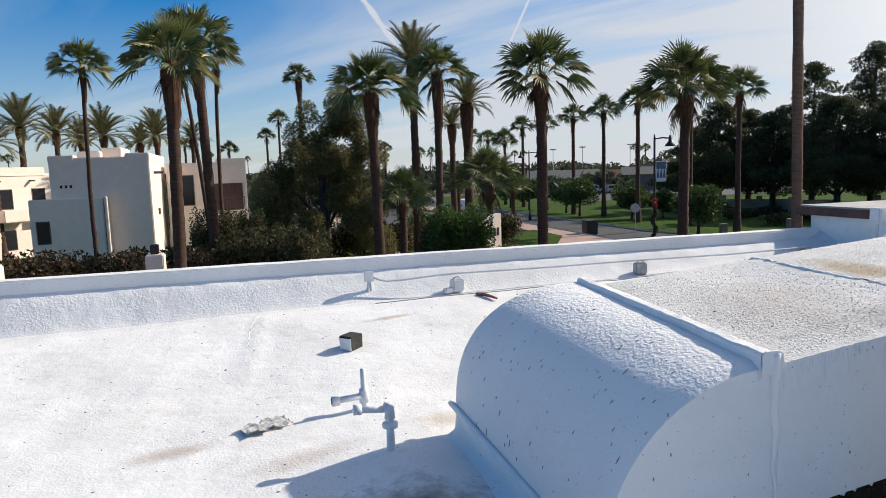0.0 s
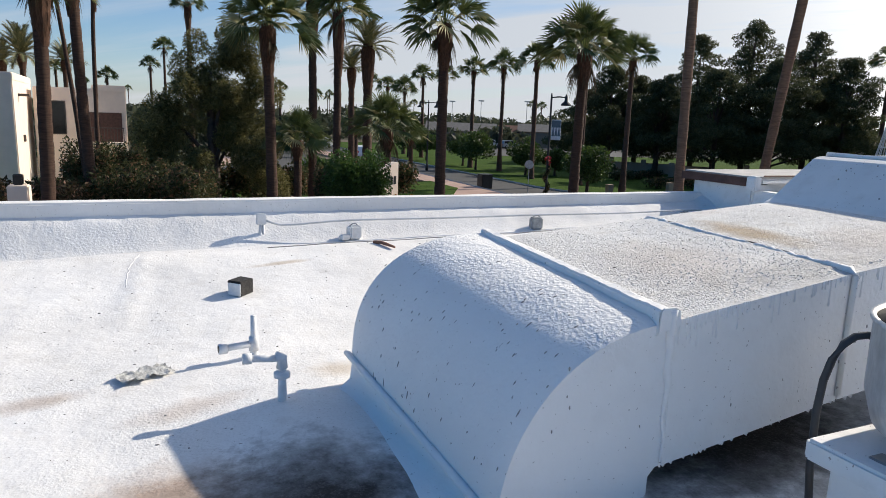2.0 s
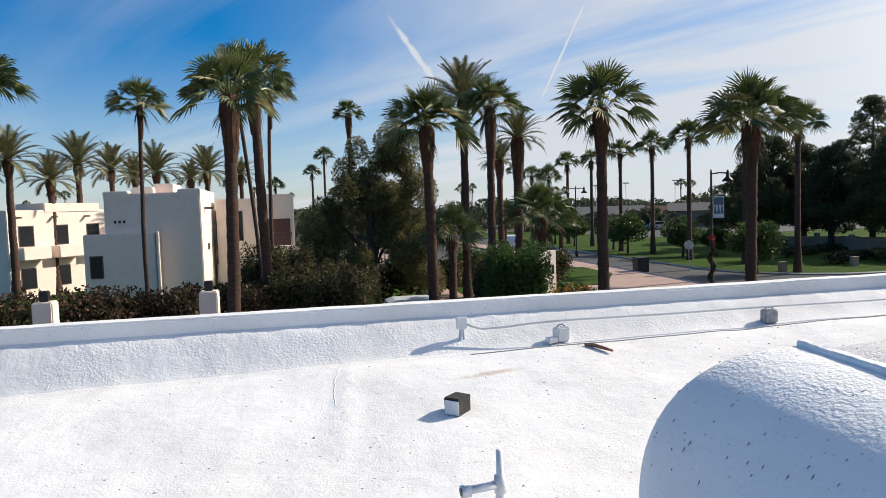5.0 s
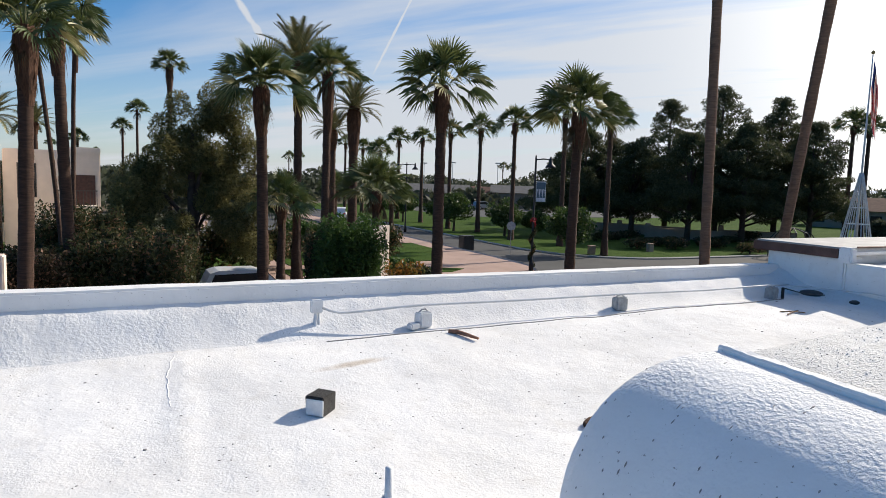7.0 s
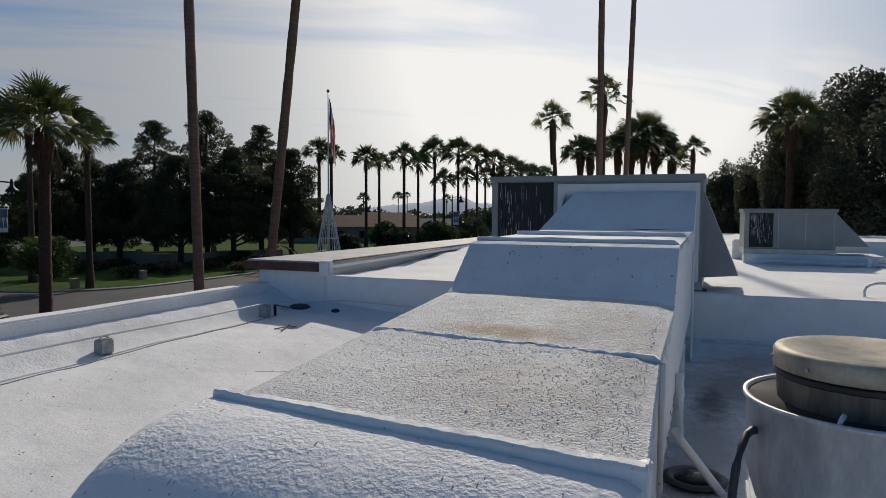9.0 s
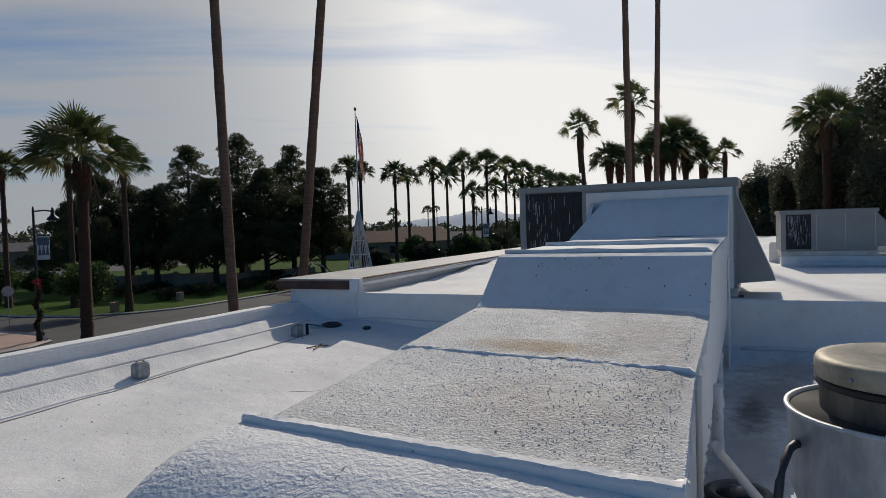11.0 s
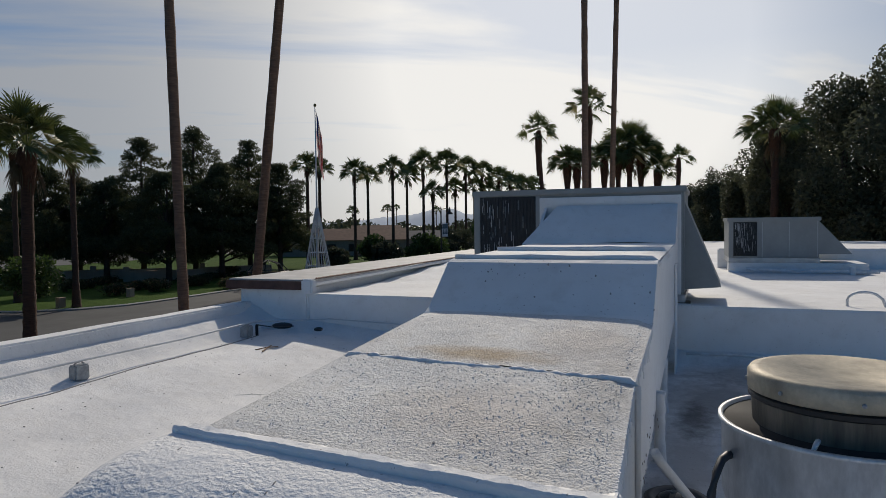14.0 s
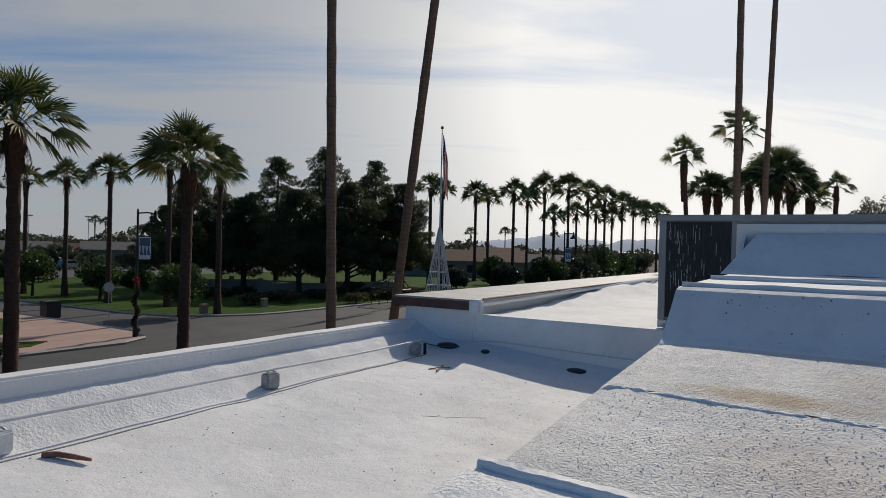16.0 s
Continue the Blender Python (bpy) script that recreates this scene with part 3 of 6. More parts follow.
def rib(x, h, w, drop):
    """A coated joint: over the top and down both sides."""
    yl, yr = left_y(x), right_y(x)
    zl, zr = duct_top(x, yl), duct_top(x, yr)
    pts = [(x, yr - 0.010, zr - drop), (x, yr - 0.012, zr - 0.02), (x + 0.005, yr + 0.02, zr + h * 0.6)]
    pts += [(x + 0.004 * math.sin(9 * k), yr + 0.06 + (yl - yr - 0.1) * k, zr + (zl - zr) * k + h * (0.8 + 0.25 * noise.noise((k * 7, x, 0)))) for k in [i / 90 for i in range(91)]]
    pts += [(x, yl + 0.010, zl - 0.03), (x, yl + 0.010, zl - drop)]
    bm = tube(pts, w, 10)
    for v in bm.verts:
        q = Vector((0, v.co.y, 0))
        v.co += Vector((0.012 * noise.noise(q * 5) + 0.014 * noise.noise(v.co * 30), 0, 0.006 * noise.noise(q * 11) + 0.009 * noise.noise(v.co * 34)))
    part("joint_rib", bm, M_duct, duct, smooth=True)


# the first joint is a flat standing flange, the second a low bead
bm = bmesh.new()
loft([[(2.055 + dx + 0.006 * noise.noise((k * 26, dx * 40, 5)), Y0 - 0.008 + (Y1 + 0.016 - Y0) * k, duct_top(2.1, Y0 + (Y1 - Y0) * k) + dz + 0.005 * noise.noise((k * 12, dx * 30, 0)) + 0.004 * noise.noise((k * 60, dx * 50, 2))) for k in [i / 110 for i in range(111)]]
      for dx, dz in ((-0.014, -0.06), (-0.012, 0.026), (-0.004, 0.036), (0.03, 0.038), (0.06, 0.026), (0.085, -0.03))], bm)
part("joint_flange", bm, M_duct, duct)
part("flange_end", prism([(2.055 + dx, 0.545 + dz) for dx, dz in ((-0.012, -0.05), (-0.008, 0.028), (0.004, 0.042), (0.055, 0.040), (0.075, 0.03), (0.085, -0.03))], "y", Y0 - 0.013, Y0 - 0.006), M_duct, duct)
zs = [0.575 - 0.61 * i / 24 for i in range(25)]
bm = tube([(2.105 + 0.02 * (0.57 - z) + 0.014 * noise.noise((z * 9, 1, 0)), Y0 - 0.002, z) for z in zs], [max(0.004, 0.020 - 0.028 * (0.57 - z) + 0.007 * noise.noise((z * 14, 5, 0))) for z in zs], 8)
part("joint_bead", bm, M_duct, duct, "lumpy coating bead down the joint", smooth=True)
# coating that ran over the top edge and set in short drips
dr = random.Random(77)
bm = bmesh.new()
for i in range(120):
    px = dr.uniform(2.14, 4.05) if i % 4 else dr.uniform(2.14, 2.5)
    top = duct_top(px, Y0) - 0.014
    ln = dr.uniform(0.012, 0.055) + (0.07 if dr.random() < 0.12 else 0)
    w = dr.uniform(0.0025, 0.006)
    tube([(px, right_y(px) + 0.002, top), (px, right_y(px) - 0.001, top - ln * 0.6), (px, right_y(px) - 0.001, top - ln)], [w, w * 0.8, w * 1.05], 5, bm)
for i in range(44):
    px = dr.uniform(2.12, 4.05)
    low = bot_main(px)
    w = dr.uniform(0.004, 0.010)
    tube([(px - w, right_y(px) + 0.004, low + 0.006), (px, right_y(px) + 0.002, low - dr.uniform(0.0, 0.008)), (px + w, right_y(px) + 0.004, low + 0.006)], [w * 0.6, w, w * 0.6], 5, bm)
tagged(part("coating_drip", bm, M_duct, duct), kind="stuff")
rib(3.12, -0.005, 0.014, 0.55)

# grit, chips of old coating and hardened drips on the dusty top
cr = random.Random(41)
for nm, mt, n, lo, hi in (("loose_grit", M_smooth_white, 1500, 0.002, 0.006), ("dark_grit", M_seam, 420, 0.0012, 0.003)):
    bm = bmesh.new()
    for i in range(n):
        px = cr.uniform(2.2, 4.05)
        py = cr.uniform(right_y(px) + 0.04, left_y(px) - 0.04)
        if cr.random() < 0.5:
            py = right_y(px) + 0.04 + (py - right_y(px)) * cr.random()
        a, e = cr.uniform(0, 6.28), cr.uniform(lo, hi)
        c = Vector((px, py, duct_top(px, py) + 0.004 + 0.010 * noise.noise((px * 2, py * 2, 1))))
        ux, uy = Vector((math.cos(a), math.sin(a), cr.uniform(-0.3, 0.3))) * e, Vector((-math.sin(a), math.cos(a), cr.uniform(-0.3, 0.3))) * e * 0.6
        base = [bm.verts.new(c + q - Vector((0, 0, 0.004))) for q in (ux, uy, -ux, -uy)]
        peak = bm.verts.new(c + ux * 0.2 + Vector((0, 0, e * 0.2)))
        for q in range(4):
            bm.faces.new((base[q], base[(q + 1) % 4], peak))
    tagged(part(nm, bm, mt, duct), kind="stuff")

# the transition that steps up, and the upper run
YL, YR = 2.67, 1.335
prof = [(4.06, 0.72), (4.10, 0.742), (4.16, 0.766), (4.50, 1.035), (4.55, 1.05), (4.60, 1.052)]
bm = bmesh.new()
loft([[(x, YR + (YL - 0.01 - YR) * k, z + 0.012 * k * (1 if x < 4.3 else 0) + 0.001 * noise.noise((x * 4, k * 6, 0))) for k in [i / 14 for i in range(15)]] for x, z in prof], bm)
part("step_up", bm, M_smooth_white, duct)
side = [(4.10, 0.18), (4.10, 0.73), (4.16, 0.742), (4.50, 1.03), (6.85, 1.085), (7.36, 1.45), (7.36, 0.45), (6.7, 0.40)]
part("upper_side", prism(side, "y", YR, YR + 0.03), M_smooth_white, duct)
part("upper_side", prism([(a, b - 0.004) for a, b in side], "y", YL - 0.035, YL - 0.005), M_smooth_white, duct)
part("upper_bottom", prism([(4.10, 0.18), (6.7, 0.40), (7.36, 0.45), (7.36, 0.47), (6.7, 0.42), (4.10, 0.20)], "y", YR + 0.03, YL - 0.035), M_smooth_white, duct)
bm = bmesh.new()
loft([[(x, YR + (YL - YR - 0.01) * k, 1.05 + (x - 4.6) * 0.017 + 0.006 * noise.noise((x * 2, k * 5, 3))) for k in [i / 14 for i in range(15)]] for x in steps(4.58, 6.88, 0.15)], bm)
part("top", bm, M_smooth_white, duct, "bright coated top", smooth=True)
for x in (4.62, 5.6):
    part("joint_rib", tube([(x, YR - 0.01, 1.02)] + [(x, YR + 0.04 + (YL - YR - 0.06) * k, 1.062 + (x - 4.6) * 0.018 + 0.008 * noise.noise((k * 8, x, 2))) for k in [i / 10 for i in range(11)]], 0.02, 6), M_smooth_white, duct, smooth=True)
bm = bmesh.new()
loft([[(6.84 + 0.52 * s, YR + (2.78 - 0.25 * s - YR) * k, 1.085 + 0.375 * s + 0.012 * math.sin(k * 5) * (1 - s)) for k in [i / 10 for i in range(11)]] for s in (0, 0.08, 0.5, 0.95, 1.0)], bm)
part("unit_transition", bm, M_smooth_white, duct, smooth=True)
for x, y, w in ((4.4, YR - 0.02, 0.042), (5.4, YR + 0.02, 0.042), (5.3, YL - 0.1, 0.05), (3.3, YL - 0.1, 0.045)):
    zs = [-0.19, -0.16, -0.12, -0.06] + [0.02 * q for q in range(16)]
    bm = tube([(x + 0.006 * noise.noise((z * 20, x, 0)), y + 0.006 * noise.noise((z * 20, x, 4)), z) for z in zs], [w * (1.9, 1.5, 1.0, 0.8)[q] if q < 4 else w * (0.72 + 0.1 * noise.noise((z * 25, x, 8))) for q, z in enumerate(zs)], 10)
    part("support_leg", bm, M_pipe, duct, smooth=True)
part("support_panel", box((6.6, YR - 0.012, -0.12), (7.0, YR - 0.002, 0.9), 0.003), M_smooth_white, duct)
part("drain_pipe", tube([(3.5, 1.28, 0.24), (3.56, 1.255, 0.17), (3.79, 1.04, -0.18)], 0.022, 8), M_pipe, duct, smooth=True)
rng = random.Random(5)
bm = bmesh.new()
for i in range(66):
    k = rng.random()
    s = rng.uniform(0.003, 0.007)
    spot_kind = i % 3
    if spot_kind == 0:
        bmesh.ops.create_icosphere(bm, subdivisions=1, radius=s, matrix=Matrix.Translation((4.14 + 0.34 * k, rng.uniform(Y0, Y1 - 0.05), 0.748 + 0.285 * k)) @ Matrix.Diagonal((0.8, 1, 1.3, 1)))
    elif spot_kind == 1:
        bmesh.ops.create_icosphere(bm, subdivisions=1, radius=s * 0.8, matrix=Matrix.Translation((rng.uniform(1.6, 3.9), Y0 + 0.002, rng.uniform(0.12, 0.42))) @ Matrix.Diagonal((0.8, 0.5, 1.8, 1)))
    else:
        px, py = rng.uniform(2.3, 4.0), rng.uniform(Y0 + 0.1, Y1 - 0.1)
        bmesh.ops.create_icosphere(bm, subdivisions=1, radius=s * 0.8, matrix=Matrix.Translation((px, py, duct_top(px, py) + 0.004)) @ Matrix.Diagonal((1.5, 1, 0.6, 1)))
tagged(part("dirt_speck", bm, M_seam, duct), kind="stuff")


# ---- rooftop units ----
def package_unit(m, w, d, h, label, coil_share, hood_side):
    """A packaged air conditioner; its front faces -x, width runs along y."""
    u = thing("rooftop_air_conditioner", m, label, "air conditioner", "rooftop units")
    part("cabinet", box((0.012, 0, 0.0), (d, w, h), 0.01), M_ac, u)
    part("lid", box((-0.02, -0.02, h - 0.05), (d + 0.02, w + 0.02, h + 0.01), 0.008), M_ac, u)
    part("base_rail", box((-0.01, -0.01, -0.08), (d, w, 0.0), 0.006), M_metal, u)
    c0 = w * (1 - coil_share)
    part("corner_post", box((-0.006, w - 0.07, 0), (0.02, w, h - 0.05), 0.004), M_ac, u)
    part("corner_post", box((-0.006, c0, 0), (0.02, c0 + 0.05, h - 0.05), 0.004), M_ac, u)
    coil = part("coil", box((0.0, c0 + 0.05, 0.03), (0.012, w - 0.07, h - 0.06)), M_coil, u, "dark finned coil with flaking white overspray")
    for i in range(40):
        y = c0 + 0.06 + (w - 0.14 - c0) * i / 39
        part("fin", box((-0.004, y, 0.03), (0.002, y + 0.004, h - 0.06)), M_coil, coil)
    r = random.Random(3)
    bm = bmesh.new()
    for i in range(75):
        y = c0 + 0.06 + (w - 0.16 - c0) * (1 - abs(r.gauss(0, 0.42)) % 1)
        z = r.uniform(0.08, h - 0.12)
        box((-0.008, y, z), (-0.005, y + r.uniform(0.002, 0.006), min(h - 0.07, z + r.uniform(0.015, 0.14))), 0, bm)
    tagged(part("overspray", bm, M_flake, coil), kind="stuff")
    for y in (0.02, c0 * 0.5, c0 - 0.03):
        part("panel_seam", box((0.006, y, 0.02), (0.014, y + 0.012, h - 0.06)), M_metal, u)
    if hood_side:
        hood = prism([(0.0, h * 0.86), (0.0, 0.04), (-0.34, 0.07), (-0.33, 0.10)], "x", 0.10, 1.0)
        part("economiser_hood", hood, M_ac, u, "grey wedge-shaped air intake hood")
    else:
        part("economiser_hood", prism([(0.0, h * 0.9), (0.0, 0.06), (-0.45, 0.06)], "x", 0.02, 0.8), M_ac, u)
    return u


unit = package_unit(pose(7.40, 1.275, 0.56), 2.19, 1.25, 1.07, "large grey rooftop air conditioner with a dark coil", 0.34, True)
part("front_flashing", box((-0.02, 0.03, 0.0), (-0.005, 1.45, 0.99), 0.004), M_smooth_white, unit, "white coated front panel")
for y in (1.22, 3.0):
    tagged(mesh_ob("wood_support_block", box((7.42, y, 0.447), (7.62, y + 0.22, 0.478), 0.004), M_wood), "weathered wood plank under the air conditioner", "wood block")
package_unit(pose(12.15, -0.55, 0.69, 0, 0, 3), 1.30, 0.9, 0.63, "small grey air conditioner on the raised roof", 0.36, False)
tagged(mesh_ob("equipment_curb", box((12.05, -1.2, 0.44), (13.1, 0.75, 0.612), 0.02), M_smooth_white), "white curb under the air conditioner", "rail")
gas = thing("gas_pipe_run", pose(0, 0, 0), "white painted pipe with fittings beside the far unit", "pipe")
part("pipe", tube([(11.95, 0.5, 0.52), (11.9, -0.2, 0.51), (11.9, -1.3, 0.50)], 0.03, 6), M_pipe, gas)
part("riser", tube([(11.9, -0.95, 0.45), (11.9, -0.95, 0.58)], 0.05, 6), M_pipe, gas)
tagged(mesh_ob("black_vent_box", box((11.7, -1.75, 0.44), (12.0, -1.45, 0.57), 0.03), M_black), "small black vent box on the raised roof", "vent")
loop = thing("pipe_loop", pose(0, 0, 0), "bent grey pipe loop rising from the raised roof", "pipe")
part("pipe", tube([(7.7, -0.18, 0.44)] + [(7.7, -0.18 - 0.14 * (1 - math.cos(a)), 0.52 + 0.075 * math.sin(a)) for a in [math.pi * i / 8 for i in range(7)]] + [(7.7, -0.47, 0.53), (7.7, -0.50, 0.44)], 0.013, 8), M_pipe, loop, smooth=True)

second = thing("pipe_loop", pose(0, 0, 0), "bent grey pipe loop rising from the raised roof", "pipe")
part("pipe", tube([(7.75, -0.66, 0.44), (7.75, -0.66, 0.53), (7.75, -0.69, 0.57), (7.75, -0.76, 0.585), (7.75, -1.0, 0.55), (7.75, -1.25, 0.50), (7.75, -1.32, 0.44)], 0.013, 8), M_pipe, second, smooth=True)
foot = thing("wall_foot_conduit", pose(0, 0, 0), "thin white conduit along the foot of the step wall", "conduit")
part("tube", tube([(7.13, 1.25 - 0.2 * i, roof_z(7.1, 1.25 - 0.2 * i) + 0.03 + 0.008 * noise.noise((i, 0, 0))) for i in range(18)], 0.013, 7), M_pipe, foot, smooth=True)
sump = thing("roof_drain", pose(3.86, 1.20, roof_z(3.86, 1.2) + 0.002), "dark round roof drain with a wet strainer", "drain")
part("ring", lathe([(0.10, 0.0), (0.155, 0.004), (0.16, 0.018), (0.14, 0.03), (0.115, 0.022), (0.10, 0.008)], 24), M_rubber, sump, smooth=True)
part("strainer", lathe([(0.108, 0.006), (0.085, 0.03), (0.04, 0.045), (0.0, 0.048)], 20), M_glass, sump, "wet black strainer dome", smooth=True)
# the kitchen exhaust fan
fan = thing("kitchen_exhaust_fan", pose(2.90, 0.632, -0.21), "weathered aluminium upblast exhaust fan on a white curb", "exhaust fan")
part("curb", box((-0.34, -0.31, 0.02), (0.31, 0.31, 0.32), 0.02), M_smooth_white, fan, "white coated curb")
part("curb_cap", box((-0.41, -0.36, 0.29), (0.36, 0.36, 0.37), 0.012), M_smooth_white, fan)
part("hinge", box((-0.34, -0.18, 0.362), (-0.27, 0.18, 0.377), 0.004), M_metal, fan)
bowl = part("bowl", lathe([(0.16, 0.35), (0.26, 0.38), (0.345, 0.45), (0.378, 0.56), (0.382, 0.805), (0.392, 0.81), (0.392, 0.822), (0.376, 0.822), (0.374, 0.60), (0.29, 0.46), (0.2, 0.43)], 56), M_bowl, fan, "scuffed aluminium bowl", smooth=True)
part("bowl_lining", lathe([(0.3735, 0.812), (0.371, 0.60), (0.287, 0.468), (0.2, 0.438)], 56), M_grease, bowl, "grease-blackened inside of the bowl", smooth=True)
part("bowl_seam", tube([(-0.3375, -0.18, 0.57), (-0.3385, -0.18, 0.80)], 0.004, 5), M_metal, bowl)
part("motor_drum", lathe([(0.25, 0.45), (0.270, 0.60), (0.286, 0.90), (0.288, 0.905)], 56), M_disc_side, fan, "grease-stained drum", smooth=True)
part("drum_band", lathe([(0.289, 0.895), (0.296, 0.90), (0.296, 0.915), (0.289, 0.92)], 56), M_black, fan)
part("cap", lathe([(0.293, 0.922), (0.298, 0.925), (0.298, 0.978), (0.290, 0.990), (0.26, 0.993), (0.12, 0.978), (0.0, 0.973)], 56), M_disc, fan, "dished grease-stained cap", smooth=True)
for a in range(0, 360, 45):
    part("bolt", lathe([(0.007, 0.0), (0.007, 0.006), (0.0, 0.009)], 8), M_metal, fan).matrix_basis = Matrix.Translation((0.298 * math.cos(radians(a)), 0.298 * math.sin(radians(a)), 0.95)) @ Euler((0, radians(90), radians(a))).to_matrix().to_4x4()
part("clip", tube([(-0.345, 0.14, 0.81), (-0.34, 0.13, 0.835), (-0.315, 0.12, 0.84)], 0.008, 6), M_pipe, bowl, smooth=True)
hose = thing("electric_conduit_hose", pose(0, 0.05, 0), "black flexible conduit looping to the exhaust fan", "hose")
part("hose", tube([(2.78, 0.92, 0.50), (2.745, 0.945, 0.508), (2.71, 0.965, 0.50), (2.675, 0.98, 0.47), (2.648, 0.995, 0.41), (2.632, 1.005, 0.33), (2.625, 1.01, 0.2), (2.62, 1.0, 0.0), (2.62, 0.98, -0.175)], 0.014, 10), M_rubber, hose, smooth=True)
part("connector", tube([(2.78, 0.92, 0.50), (2.81, 0.895, 0.495)], 0.026, 8), M_metal, hose)

# ---- small things on the roof ----
condensate = thing("condensate_pipe", pose(0.963, 2.60, -0.20), "white coated drain pipe with elbow fittings", "pipe")
part("riser", tube([(0, 0, 0), (0, 0, 0.02), (0, 0, 0.19), (0, 0, 0.26)], [0.034, 0.024, 0.019, 0.019], 12), M_pipe, condensate, smooth=True)
part("coupling", lathe([(0.022, 0.165), (0.040, 0.17), (0.040, 0.192), (0.022, 0.20)], 12), M_pipe, condensate, smooth=True)
part("elbow_fitting", tube([(0, 0, 0.215), (0, 0, 0.262), (-0.03, 0.0, 0.275)], 0.028, 10), M_pipe, condensate, smooth=True)
part("arm", tube([(0, 0, 0.262), (-0.165, 0.01, 0.275)], 0.018, 10), M_pipe, condensate, smooth=True)
part("end_fitting", tube([(-0.14, 0.01, 0.273), (-0.18, 0.01, 0.276)], 0.027, 10), M_pipe, condensate, smooth=True)
vent = thing("trap_pipe", pose(0.93, 3.30, -0.20), "white coated tee pipe with an open end", "pipe")
part("riser", tube([(0, 0, 0), (0, 0, 0.02), (0, 0, 0.09), (0, 0, 0.275)], [0.04, 0.028, 0.019, 0.016], 12), M_pipe, vent, smooth=True)
part("tee_fitting", tube([(0, 0, 0.07), (0, 0, 0.15)], 0.029, 10), M_pipe, vent, smooth=True)
part("arm", tube([(0, 0, 0.11), (-0.17, -0.01, 0.10)], 0.020, 10), M_pipe, vent, smooth=True)
part("open_end", tube([(-0.15, -0.01, 0.10), (-0.195, -0.015, 0.10)], 0.030, 12), M_pipe, vent, smooth=True)
part("bore", tube([(-0.19, -0.015, 0.10), (-0.198, -0.0155, 0.10)], 0.020, 12), M_black, vent)

stub = thing("conduit_box", pose(1.39, 6.06, 0.05), "small white junction box on a conduit stub", "junction box")
part("post", tube([(0, 0, -0.10), (0, 0, -0.03), (0, 0, 0.12)], [0.05, 0.022, 0.012], 8), M_pipe, stub, smooth=True)
part("post", tube([(0.03, 0.0, -0.08), (0.028, 0, 0.12)], 0.011, 8), M_pipe, stub, smooth=True)
part("housing", box((-0.04, -0.025, 0.10), (0.055, 0.025, 0.205), 0.008), M_pipe, stub)


def support(x, y, turn, mat, extra):
    b = thing("pipe_support_block", pose(x, y, roof_z(x, y) - 0.004, 0, 0, turn), "weathered grey block carrying a white conduit", "block", "conduit supports")
    bm = box((-0.065, -0.05, 0), (0.065, 0.05, 0.13), 0.012)
    for v in bm.verts:
        v.co += 0.006 * noise.noise_vector(v.co * 25)
    part("block", bm, mat, b)
    part("strap", tube([(-0.05, 0, 0.128), (-0.02, 0, 0.150), (0.02, 0, 0.153), (0.05, 0, 0.128)], 0.007, 6), M_metal, b)
    if extra:
        part("loose_block", box((-0.16, -0.06, 0.0), (-0.07, 0.02, 0.05), 0.01), M_pipe, b)
    return b


support(2.29, 5.95, 12, M_pipe, True)
support(4.40, 5.93, -8, M_greyblock, False)
support(6.50, 5.86, 10, M_greyblock, False)
line = thing("conduit_line", pose(0, 0, 0), "long thin white conduit along the parapet", "conduit")
pts = [(1.44, 6.05, 0.19), (1.50, 6.04, 0.165), (1.58, 6.02, 0.145), (1.75, 6.0, 0.15), (2.05, 5.97, 0.175), (2.29, 5.95, 0.185), (3.3, 5.95, 0.178), (4.40, 5.93, 0.185), (5.5, 5.9, 0.18), (6.50, 5.86, 0.20), (6.75, 5.85, 0.2)]
part("tube", tube(pts, 0.011, 8), M_wire, line, smooth=True)
part("tail", tube([(6.62, 5.84, 0.20), (6.9, 5.6, 0.19), (7.19, 5.2, 0.185), (7.19, 4.3, 0.16), (7.19, 3.0, 0.13), (7.19, 2.7, 0.12)], 0.007, 6), M_wire, line, "thin wire along the step wall", smooth=True)
wob = [(x, 5.86 - 0.012 * x + 0.014 * noise.noise((x * 3, 0, 0)), roof_z(x, 5.86 - 0.012 * x) + 0.003) for x in steps(1.42, 6.6, 0.1)]
tagged(mesh_ob("cable", tube(wob, 0.005, 5), M_seam), "thin dark cable lying on the roof", "cable")
for a, b, s in (((4.7, 4.6), (5.05, 4.2), 3), ((0.32, 5.85), (0.235, 5.4), 4), ((0.235, 5.4), (0.228, 4.95), 5)):
    pp = []
    for k in [i / 10 for i in range(11)]:
        x, y = a[0] + (b[0] - a[0]) * k + 0.02 * noise.noise((k * 4, s, 0)), a[1] + (b[1] - a[1]) * k + 0.02 * noise.noise((k * 4, s, 7))
        pp.append((x, y, roof_z(x, y) + 0.001))
    tagged(mesh_ob("coating_seam", tube(pp, [(0.0006 if s < 4 else 0.0025) + 0.0025 * abs(noise.noise((i * 0.7, s, 3))) for i in range(11)], 5), M_flake if s < 4 else M_roof), "cracked seam in the white roof coating", "seam", kind="structure")

